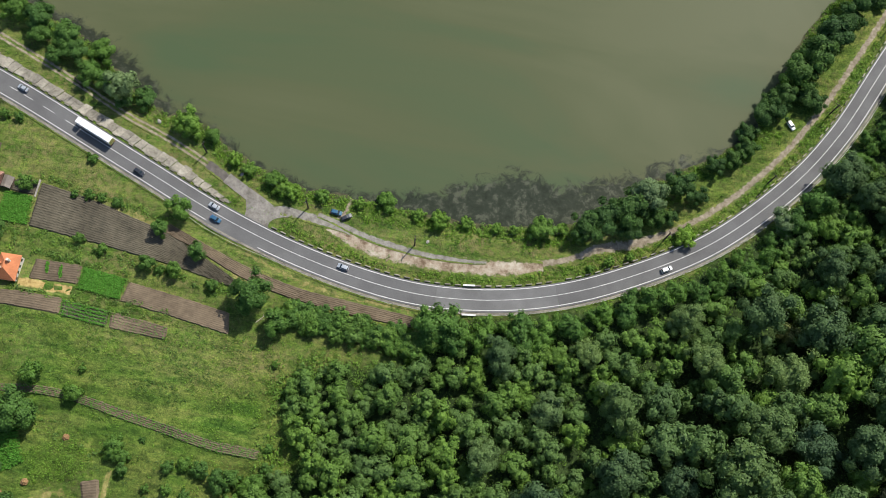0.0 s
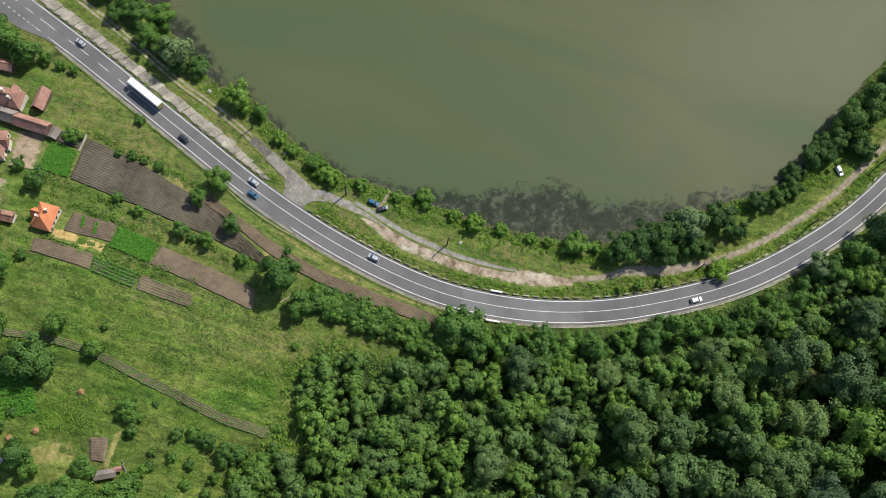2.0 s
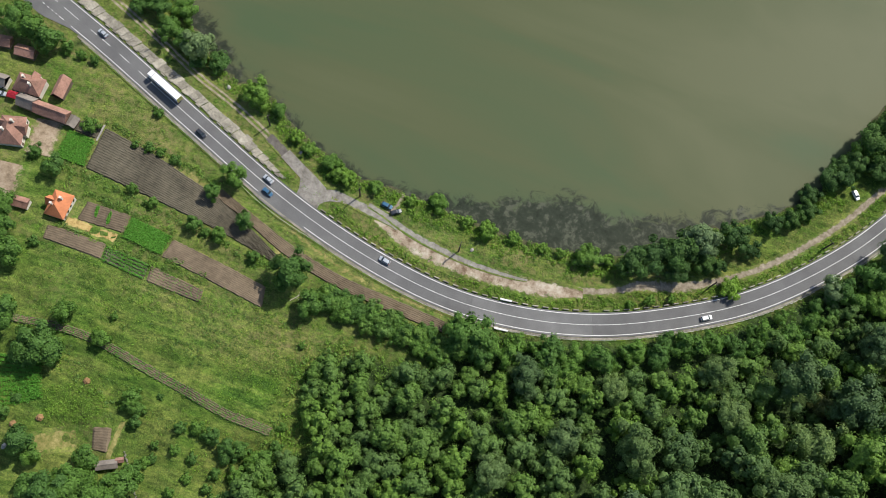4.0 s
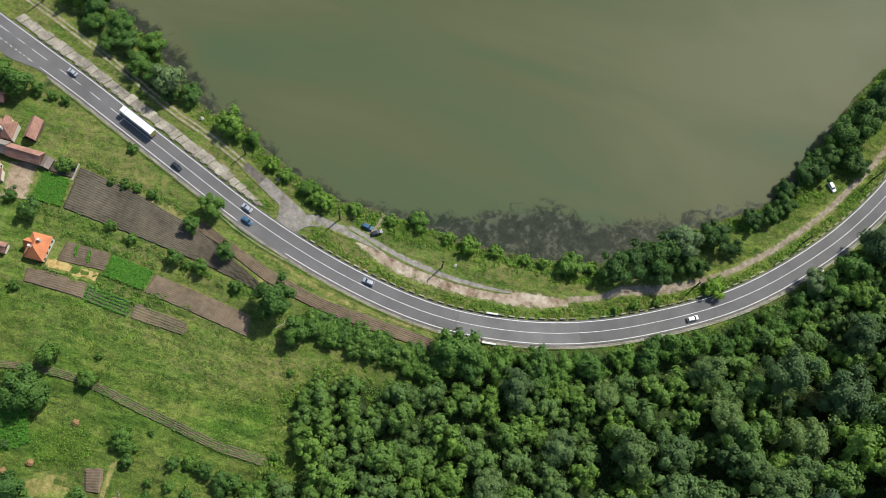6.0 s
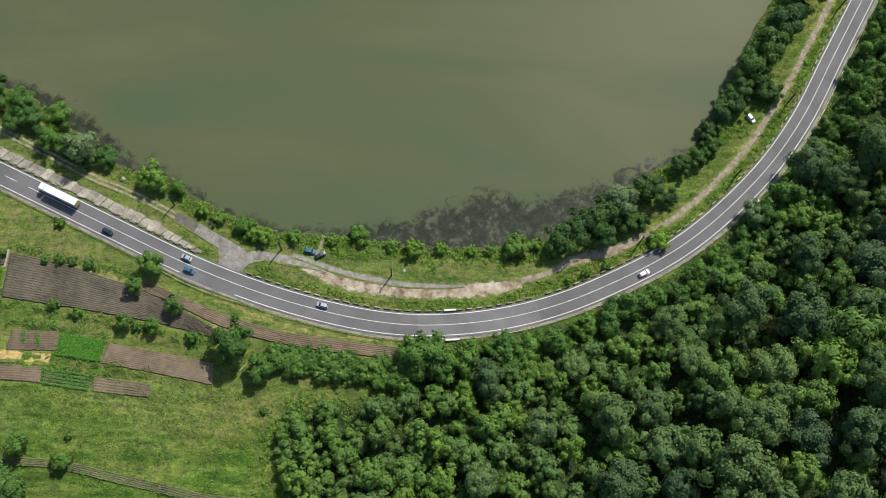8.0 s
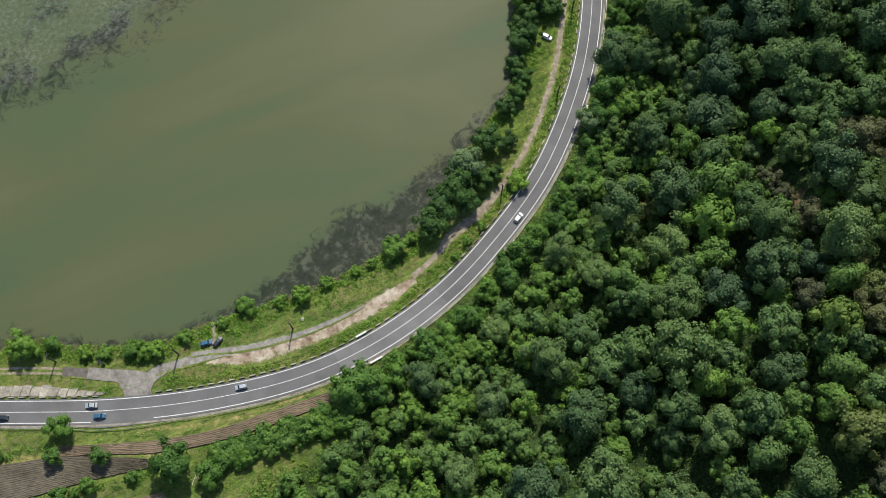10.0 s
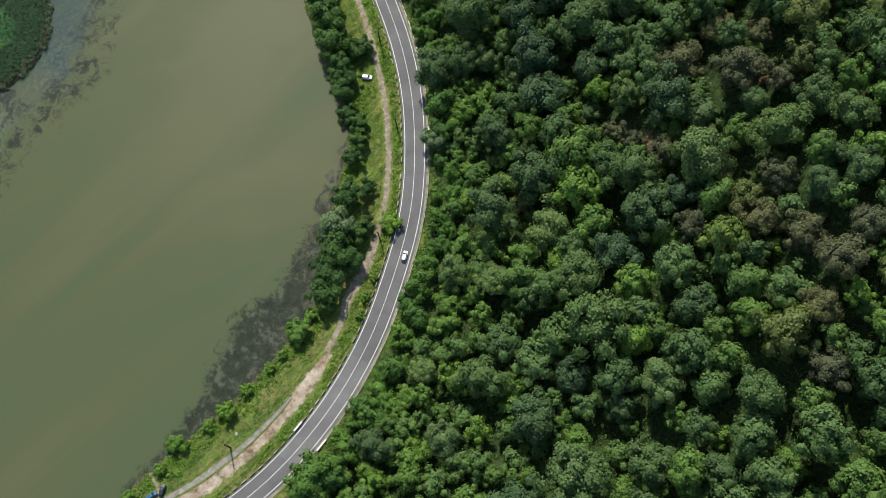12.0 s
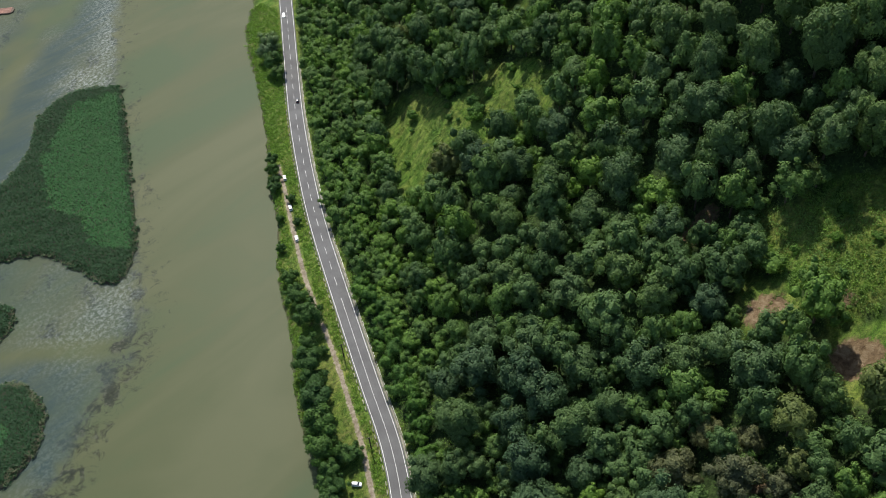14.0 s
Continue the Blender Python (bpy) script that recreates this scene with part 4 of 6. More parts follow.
HEDGE = [(-52, 61), (-44.7, 66), (-22.1, 63.5), (-0.5, 61), (1.8, 52), (-20.3, 55), (-44.5, 57), (-51, 55)]


def in_reach(x, y):
    """The wooded part of the hill."""
    return (0.788 * x + 0.615 * y < 566) & (y > -1.0 * x - 110) & (y > 0.46 * x - 165) & (y > -0.1 * x - 95)


def is_outer(x, y):
    """The far side of the hill, which the flight does not pass."""
    return (x > 412) | (y < 0.64 * x - 178)


def wood_age(x, y, d):
    """0 where the woods are young and low, 1 where they are old and tall."""
    return smooth(25, 115, x + waves(x, y, 70, 33) * 34 - np.abs(y - 40) * 0.12) * smooth(18, 60, d) * ~inside(HEDGE, x, y)


# tall trees of the hill that stand out: place and crown radius
MID_NEAR = [(136.5, 81.3, 9.6), (155.5, 53.9, 8.4), (115.8, 43.3, 9), (177.9, 75.4, 6.2), (194.7, 37.8, 5.4), (189.3, 24.7, 8.4), (146.6, 40.9, 8.8), (155.2, 135.9, 6.4), (141, 104.3, 6.8), (203.4, 10.9, 6.4), (178.8, 3.7, 5.8),
            (188.7, -1.7, 6.2), (106.3, 27.1, 11.2), (65.4, 0.2, 10.8), (70.6, 22.6, 8.6), (69.3, 43.9, 8.2), (27.9, 56.5, 6.2), (70.2, -24.6, 8), (169.3, 146.8, 9.4), (146, 143.1, 8.2), (192.6, 106.4, 9.4), (85, -14, 7.6), (132, 8, 7.4), (120, -24, 7.8), (30, 2, 6.4), (98, -50, 8)]
MID_FAR = [(308.4, 125.2, 10), (298.6, 139.5, 10.2), (285.8, 157.2, 10.4), (316, 140.5, 10.2), (272.2, 185, 9.6), (270.1, 162.3, 9.4), (279.3, 211.1, 8.8), (268.6, 143.7, 8.2), (271.4, 124.9, 7.8), (211, 144.5, 10), (245.1, 110.7, 8.2),
           (249.5, 129.8, 8.2), (238.3, 147.1, 9.2), (221, 98.3, 9.6), (229.9, 86.7, 8.6), (234.3, 63, 10), (194.2, 106.4, 8.8), (204.2, 98.7, 7.6), (236.1, 39.5, 6.2), (252, 168, 8), (232, 176, 8), (256, 196, 8.4)]
RIM = [(339.2, 120.4, 7.4), (342, 134.6, 10), (351.2, 113.4, 11.2), (351.3, 91.5, 9), (324.8, 91.6, 9.4), (319, 112.1, 9.6), (315, 100.4, 8.6), (333.5, 79.5, 8.6), (339.4, 90.5, 7.4), (343.2, 175.8, 10), (349.7, 158.7, 9),
       (358.1, 129.9, 9), (367.4, 106.1, 9.6), (330, 150, 8), (362, 146, 9), (345, 72, 8), (372, 170, 9), (306, 114, 8)]
DARK_TREES = [(116.4, 85, 9), (130.5, 39.3, 8.4), (180.3, 61.3, 9.4), (158.2, 35.9, 5.8), (162.5, 101.3, 9.8), (181, 94, 6.8), (169.2, 82.8, 4.4), (189.9, 5.7, 3.4), (202.6, 22.5, 7), (45.6, 7.8, 9), (89.4, 22.3, 6.2), (299.6, 203, 8.6),
              (272.8, 229.4, 9), (354.6, 311.7, 8), (193.1, 157.7, 10.8), (197.1, 125.2, 9.8), (251.9, 92.2, 7.8), (172.3, 113.7, 9.6), (197.9, 139.1, 10.4), (214, 120, 9), (182, 130, 8.4), (208, 166, 9), (226, 190, 8), (180, 164, 7.4)]
PALE_TREES = [(125.9, 64, 8.4), (169.1, 38.5, 9.8), (184.3, 48.7, 6.2), (162.3, 129.5, 4.8), (98, 65.6, 7), (90.4, 79.1, 6.2), (107.4, 0.3, 8), (26.1, 21.7, 6.4), (329.6, 172.9, 8.4), (238.5, 79.1, 8.4), (165.6, 117.3, 5), (58, 62, 5.6), (46, 40, 6)]
BROWN_TREES = [(194.2, 66.2, 8), (200.5, 48.6, 8.2), (167.7, 62.6, 3.8), (166.5, 69.1, 4.4), (168.1, 50.8, 5.6), (177.2, 14.8, 5.6), (171.6, 31, 4.6), (151.9, 26, 5.6), (164.4, 9.8, 6.6), (166.7, -2.1, 6.6), (164.9, -14.8, 7.6), (176.4, -14.5, 6),
               (210.9, 65.6, 5.4), (205, 36, 5), (150, -20, 6.4), (138, -34, 6), (186, -24, 6), (214, 52, 5)]


def build_woods():
    keep = lambda x, y: (is_wood(x, y) | inside(HEDGE, x, y)) & in_reach(x, y)
    rng = np.random.default_rng(31)
    for kind, spots in ((forest_mid, MID_NEAR), (forest_mid, MID_FAR), (forest_mid, RIM), (forest_dark, DARK_TREES), (forest_pale, PALE_TREES), (forest_brown, BROWN_TREES)):
        for px, py, s in spots:
            kind.plant(px, py, s, 0.0, 1.2 if kind is forest_mid and px > 300 else 1.0)
    big = np.array(MID_NEAR + MID_FAR + RIM + DARK_TREES + PALE_TREES + BROWN_TREES)
    x1, y1, _ = scatter((-90, 640, -150, 660), 4.4, 31, keep, 0.5)
    d1, _ = from_line(road_line, x1, y1)
    a1 = wood_age(x1, y1, d1)
    k = (d1 > 7.6 + rng.uniform(0, 2.5, len(x1))) & (rng.uniform(size=len(x1)) > 0.02 + 0.72 * a1)
    x1, y1, d1, a1 = x1[k], y1[k], d1[k], a1[k]
    s1 = 2.0 + 2.9 * rng.beta(1.4, 1.9, len(x1)) + 0.5 * a1
    s1[inside(HEDGE, x1, y1)] *= 0.7
    x2, y2, _ = scatter((-10, 640, -150, 660), 7.0, 32, keep, 0.48)
    d2, _ = from_line(road_line, x2, y2)
    a2 = wood_age(x2, y2, d2)
    thin = np.zeros(len(x2), bool)
    for q in HOLLOWS:
        thin |= inside(q, x2, y2)
    k = (d2 > 16) & (rng.uniform(size=len(x2)) < (0.06 + 0.94 * a2) * np.where(thin, 0.25, 1.0)) & (waves(x2, y2, 22, 39) > -0.85)
    x2, y2, d2, a2 = x2[k], y2[k], d2[k], a2[k]
    s2 = 3.4 + 1.8 * rng.beta(1.5, 1.5, len(x2)) + a2 * 4.2 * rng.beta(1.2, 1.9, len(x2))
    x, y, d, size = np.append(x2, x1), np.append(y2, y1), np.append(d2, d1), np.append(s2, s1)
    old = np.append(a2, 0.25 * a1)
    # the larger crowns take their room first
    order = np.argsort(-size)
    room = np.zeros((len(big) + len(x), 3))
    room[:len(big)] = big
    taken, pick = len(big), []
    for i in order:
        far = np.hypot(room[:taken, 0] - x[i], room[:taken, 1] - y[i])
        if (far > 0.68 * (room[:taken, 2] + size[i])).all():
            room[taken] = x[i], y[i], size[i]
            taken += 1
            pick.append(i)
    pick = np.array(pick)
    x, y, d, size, old = x[pick], y[pick], d[pick], size[pick], old[pick]
    dark = np.exp(-(((x - 196) / 42) ** 2 + ((y - 132) / 48) ** 2))
    brown = np.exp(-(((x - 196) / 36) ** 2 + ((y - 36) / 34) ** 2))
    tint = np.clip(rng.normal(0.6 - 0.24 * old - 0.26 * dark, 0.14 + 0.1 * old) + 0.22 * waves(x, y, 26, 37), np.where(old > 0.3, 0.0, 0.38), 0.86)
    grey = rng.uniform(size=len(x)) < 0.2 * old
    tint[grey] = rng.uniform(0.19, 0.28, grey.sum())
    tint = np.where(rng.uniform(size=len(x)) < 0.03 * old + 0.6 * brown, rng.uniform(0.88, 1.0, len(x)), tint)
    near = (d < 17) & (x > -2) & (x < 205)
    extra = scatter((-54, 4, 50, 68), 2.5, 35, lambda a, b: inside(HEDGE, a, b), 0.5)
    for px, py in zip(extra[0], extra[1]):
        dark_bush.plant(px, py, rng.uniform(1.7, 3.0))
    for px, py, s in ((6.5, 64.5, 6.2), (10, 60, 4.5), (2, 60, 4)):
        edge_tree.plant(px, py, s)
    for px, py, s in zip(x[near], y[near], size[near]):
        edge_tree.plant(px, py, s)
    x, y, size, tint, old = x[~near], y[~near], size[~near], tint[~near], old[~near]
    z = relief(x, y)
    small = [crown_shape(100 + i, 1.0, 1.9, 8 + i % 5, 230, 0.24, 1, 0.36, 1.1) for i in range(12)]
    middle = [crown_shape(200 + i, 1.0, 2.1, 14 + i % 8, 480, 0.175, 1, 0.34, 1.1) for i in range(12)]
    large = [crown_shape(300 + i, 1.0, 2.1, 24 + i, 1050, 0.125, 1, 0.32, 1.1) for i in range(12)]
    plain_crown = [crown_shape(400 + i, 1.0, 1.9, 4, 36, 0.5, 1, 0.4, 1.2) for i in range(4)]
    stem = np.array([(c, s_, zz) for zz in (-0.4, 0.9) for c, s_ in ((0.06, 0), (0, 0.06), (-0.06, 0), (0, -0.06))])
    stem_f = np.array([f for i in range(4) for f in ((i, (i + 1) % 4, 4 + (i + 1) % 4), (i, 4 + (i + 1) % 4, 4 + i))])
    verts, faces, tints, base = [], [], [], 0
    sv, sf, sbase = [], [], 0
    for i in range(len(x)):
        a, s = rng.uniform(0, 6.28), size[i]
        far = 0.788 * x[i] + 0.615 * y[i] > 330
        v, f = (small if s < (4.2 if far else 3.1) else middle if s < (6 if far else 4.8) else large)[rng.integers(12)]
        if is_outer(x[i], y[i]):
            v, f = plain_crown[i % 4]
        c, sn = math.cos(a), math.sin(a)
        lift = s * rng.uniform(0.0, 0.25) + old[i] * rng.uniform(0, 5)
        h = s * (rng.uniform(0.75, 1.15) + old[i] * rng.uniform(0.0, 0.4))
        verts.append(np.stack([x[i] + s * (v[:, 0] * c - v[:, 1] * sn), y[i] + s * (v[:, 0] * sn + v[:, 1] * c), z[i] + lift + h * v[:, 2]], 1))
        faces.append(f + base)
        base += len(v)
        tints.append(np.full(len(v), tint[i]))
        sv.append(stem * [s, s, lift + s] + [x[i], y[i], z[i]])
        sf.append(stem_f + sbase)
        sbase += 8
    woods = tagged(new("woodland"), "dense green broadleaf woodland on the hillside", "woods", kind="stuff")
    mesh_object("crowns", np.vstack(verts), np.vstack(faces), LEAF_WOOD, woods, attrs={"tint": np.concatenate(tints)})
    mesh_object("trunks", np.vstack(sv), np.vstack(sf), BARK, woods)


build_woods()


# ---- low growth ----
def mounds(name, x, y, r, mat, label, category, seed, leaves=34, tall=0.7, tint=0.5, spread=0.2, sink=0.0):
    """Many low leafy clumps as one mass."""
    rng = np.random.default_rng(seed)
    n = len(x)
    u = rng.normal(size=(n, leaves, 3))
    u[..., 2] = np.abs(u[..., 2]) + 0.15
    u /= np.linalg.norm(u, axis=2)[..., None]
    rr = r[:, None, None] * rng.uniform(0.55, 1.05, (n, leaves, 1))
    p = np.stack([x, y, relief(x, y) - sink], 1)[:, None] + u * rr * [1, 1, tall]
    size = np.repeat(np.clip(r * 0.34, 0.2, 0.62), leaves)
    v, f = leaf_triangles(p.reshape(-1, 3), u.reshape(-1, 3), size, rng, 0.42)
    t = np.repeat(np.clip(rng.normal(tint, spread, n), 0, 0.86), leaves * 3)
    return tagged(mesh_object(name, v, f, mat, attrs={"tint": t}), label, category, kind="stuff")


def build_low_growth():
    rng = np.random.default_rng(77)
    # shore shrubs and brambles
    x, y, _ = scatter((-200, 330, 60, 480), 1.45, 41, lambda a, b: np.ones(a.shape, bool))
    ds, _ = from_line(shore_line, x, y)
    dr, _ = from_line(road_line, x, y)
    dt, _ = from_line(track_line, x, y)
    river = dr < 0
    shore = river & (ds > -0.5) & (ds < 6.5 + 3 * waves(x, y, 20, 42)) & (np.abs(dt) > 2.6) & (dr < -8)
    k = shore & (rng.uniform(size=len(x)) < 0.85)
    mounds("bank_undergrowth", x[k], y[k], rng.uniform(0.5, 1.6, k.sum()), LEAF_LOW, "bright green shrubs and brambles along the river bank", "undergrowth", 43, 46, 0.5, 0.76, 0.16)
    # roadside bands of nettles and brambles
    junction = (x > -74) & (x < -57)
    slabs = x < -78
    band = river & (dr < -6.1) & (dr > np.where((x > -45) & (x < 32), -8.0, -9.5) - 1.3 * waves(x, y, 16, 45)) & ~junction & ~slabs & (np.abs(dt) > 2.3)
    inner = (x > 45) & river & (dr < -6.1) & (dt > 1.8) & (rng.uniform(size=len(x)) < 0.7)
    k = band | inner
    mounds("roadside_growth", x[k], y[k], rng.uniform(0.55, 1.25, k.sum()), LEAF_LOW, "bright green nettles and brambles beside the road", "undergrowth", 46, 40, 0.8, 0.8, 0.08)
    # loose tufts on the grass between road, track and river
    k = river & ~shore & ~band & (np.abs(dt) > 2.2) & (dr < -6) & (ds > 0) & ~(slabs & (dr > -10.5)) & (rng.uniform(size=len(x)) < 0.72 + 0.35 * waves(x, y, 12, 47) + 0.25 * smooth(40, 60, x))
    mounds("grass_tufts", x[k], y[k], rng.uniform(0.3, 0.95, k.sum()), LEAF_LOW, "rough grass tufts and small weeds on the bank", "grass", 48, 16, 0.5, np.clip(0.5 + 0.35 * waves(x[k], y[k], 9, 49), 0.1, 0.86), 0.15)
    # forest fringe beside the road
    x, y, _ = scatter((-10, 360, 40, 480), 2.0, 51, lambda a, b: np.ones(a.shape, bool))
    dr, _ = from_line(road_line, x, y)
    k = (dr > 6.6) & (dr < 12) & (x > -4)
    mounds("woodland_fringe", x[k], y[k], rng.uniform(0.7, 1.6, k.sum()), LEAF_LOW, "bright green shrubs at the foot of the woods", "undergrowth", 52, 30, 0.9, 0.55, 0.2)
    # shrubs below the old trees
    x, y, _ = scatter((0, 420, -110, 330), 3.4, 55, lambda a, b: is_wood(a, b) & in_reach(a, b) & ~is_outer(a, b), 0.5)
    dr, _ = from_line(road_line, x, y)
    k = dr > 14
    mounds("understory", x[k], y[k], rng.uniform(1.3, 2.9, k.sum()), LEAF_LOW, "shrubs and saplings under the hillside trees", "undergrowth", 56, 11, 0.8, 0.6 - 0.4 * wood_age(x[k], y[k], dr[k]), 0.15)
    # meadow weeds and tussocks
    x, y, _ = scatter((-200, 10, -60, 125), 1.5, 61, lambda a, b: inside(FIELD_SIDE, a, b))
    dr, _ = from_line(road_line, x, y)
    bed = np.zeros(len(x), bool)
    for q in PLOTS:
        bed |= inside(q, x, y)
    rough = 0.42 + 0.5 * waves(x * 0.5, y * 1.6, 18, 62) + 0.4 * smooth(-85, -40, x)
    k = (dr > 6.5) & ~bed & (rng.uniform(size=len(x)) < rough)
    mounds("meadow_weeds", x[k], y[k], 0.25 + 0.9 * rng.beta(1.2, 3, k.sum()), LEAF_LOW, "tussocks and leafy weeds in the sloping meadow", "grass", 63, 14, 0.5, np.clip(0.45 + 0.4 * waves(x[k], y[k] * 1.5, 14, 65), 0.05, 0.86), 0.16)
    # streaks of tall pale grass and of dark nettles
    x, y, _ = scatter((-150, -34, -8, 52), 1.9, 67, lambda a, b: inside(FIELD_SIDE, a, b), 0.5)
    bed = np.zeros(len(x), bool)
    for q in PLOTS:
        bed |= inside(q, x, y)
    streak = waves(x * 0.35 + y * 0.05, y * 1.9 + x * 0.25, 22, 68) + 0.35 * waves(x, y, 7, 69)
    k = ~bed & (streak > 0.38)
    mounds("tall_grass", x[k], y[k], rng.uniform(0.5, 1.2, k.sum()), LEAF_LOW, "streaks of tall pale green grass in the meadow", "grass", 87, 15, 0.4, 0.84, 0.05)
    k = ~bed & (streak < -0.55)
    mounds("nettles", x[k], y[k], rng.uniform(0.5, 1.1, k.sum()), LEAF_ALDER_LOW, "dark green nettle streaks in the meadow", "weeds", 88, 15, 0.4, 0.5, 0.15)
    # weedy terrace banks across the meadow and shrubs along the woods
    hx, hy, hr = [], [], []
    for pts, dense, wide, big in (([(-144, 47), (-105.6, 46), (-66, 44.9), (-48, 50)], 1.3, 0.7, 0.8), ([(-141, 36.4), (-103, 37.7), (-73, 33.7), (-43, 28.8)], 1.3, 0.8, 0.75), ([(-138, 27.1), (-101, 28.4), (-65, 23.3), (-42, 15.4)], 1.2, 0.7, 0.7),
                                  ([(-97, 52), (-63, 49.5), (-36, 43)], 1.5, 0.9, 0.8), ([(-124.2, 11.8), (-113.9, 12.6), (-104.9, 10.9), (-97.7, 10.6)], 2.2, 0.2, 0.7), ([(-120, 42), (-90, 42.5), (-60, 38), (-44, 33)], 1.0, 1.2, 0.7),
                                  ([(-8, 47), (-20, 44), (-36, 42), (-46, 34), (-44, 24), (-36, 15), (-37, 8), (-45, 1), (-52, -4)], 4.5, 4.6, 1.7), ([(-92, 31.5), (-66, 28), (-48, 22)], 1.3, 1.5, 0.8),
                                  ([(-106, 20), (-96.4, 18.5), (-78.8, 15.3), (-63.8, 12.6), (-46, 11.6)], 4.5, 1.0, 0.85)):
        ln = spline(pts, 1.0)
        pick = rng.integers(0, len(ln), int(len(ln) * dense))
        hx.append(ln[pick, 0] + rng.normal(size=len(pick)) * wide)
        hy.append(ln[pick, 1] + rng.normal(size=len(pick)) * wide)
        hr.append(rng.uniform(0.45, 1.2, len(pick)) * big)
    hx, hy, hr = np.concatenate(hx), np.concatenate(hy), np.concatenate(hr)
    mounds("terrace_growth", hx, hy, hr, LEAF_LOW, "dark weeds and low shrubs along the meadow terraces", "undergrowth", 66, 22, 0.8, np.where(hr > 0.9, 0.58, 0.3), 0.18)
    # leafy rows along plot borders
    hx, hy = [], []
    for line, n in (((-145, 97), (-110, 91.5)), 60), (((-110, 91.5), (-97, 88)), 20), (((-144, 76), (-68, 65.5)), 150), (((-140, 69.5), (-106, 66.5)), 70), (((-147, 55), (-88, 52)), 60), (((-122, 58), (-88, 53.5)), 40), (((-149, 79), (-146, 68)), 20), (((-165, 74), (-149, 76)), 30), (((-118, 9), (-96, 3)), 22):
        (ax, ay), (bx, by) = line
        t = rng.uniform(size=n)
        hx.append(ax + (bx - ax) * t + rng.normal(size=n) * 1.0)
        hy.append(ay + (by - ay) * t + rng.normal(size=n) * 1.0)
    hx, hy = np.concatenate(hx), np.concatenate(hy)
    mounds("border_growth", hx, hy, rng.uniform(0.7, 1.6, len(hx)), LEAF_LOW, "leafy weeds and low hedges along the plot borders", "hedge", 64, 24, 0.8, 0.42, 0.2)
    # berry canes in the garden
    x, y, _ = scatter((-124, -97, -9, 8), 1.3, 81, lambda a, b: inside([(-121.2, 3.1), (-112.7, 5.9), (-100.9, 4.9), (-98.7, -2.2), (-108.7, -6.2), (-117.1, -7.6)], a, b))
    mounds("berry_canes", x, y, rng.uniform(0.5, 1.1, len(x)), LEAF_LOW, "yellow-green berry canes in a garden patch", "undergrowth", 82, 24, 1.0, 0.8, 0.1)
    # clearings on the hill, scrub on the landslip's rim
    x, y, _ = scatter((240, 350, 20, 330), 2.2, 71, lambda a, b: inside(CLEARING, a, b) | inside(MEADOW_HILL, a, b) | inside(LANDSLIP, a, b))
    c = inside(CLEARING, x, y)
    k = rng.uniform(size=len(x)) < np.where(c, 0.95, 0.45)
    mounds("clearing_scrub", x[k], y[k], rng.uniform(0.6, 1.8, k.sum()) * np.where(c[k], 1.4, 0.8), LEAF_LOW, "bright green scrub and creepers in the hill clearings", "undergrowth", 72, 34, 0.7, 0.38, 0.15)


PLOTS = [[(-144.8, 96), (-113, 89), (-93, 83), (-66, 69.5), (-68, 67), (-111, 74), (-144.3, 77.5)], [(-97, 88.5), (-64, 76.5), (-45, 72), (-2, 68), (-3, 62.5), (-26, 64), (-48, 66.5), (-67, 71.5), (-98, 84)],
         [(-105, 64.3), (-67, 59), (-66, 50), (-106.5, 56)], [(-156, 96), (-145, 96), (-144.5, 78), (-156, 78)], [(-147, 54.5), (-87, 50), (-87, 45), (-147, 48)], [(-139, 67.5), (-105, 65), (-106, 56), (-140, 55.5)],
         [(-146, 10), (-127, 10), (-121, -1.5), (-138, -12)], [(-150, 23), (-114, 23.5), (-47, 13.5), (-47, 9.8), (-114, 19.8), (-150, 16)], [(-190, 120), (-158, 112), (-156, 78), (-178, 72), (-178, 56), (-140, 55), (-140, 68), (-158, 78), (-196, 100)],
         [(-103, -4), (-95, -3), (-93, -12), (-101, -13)]]
build_low_growth()


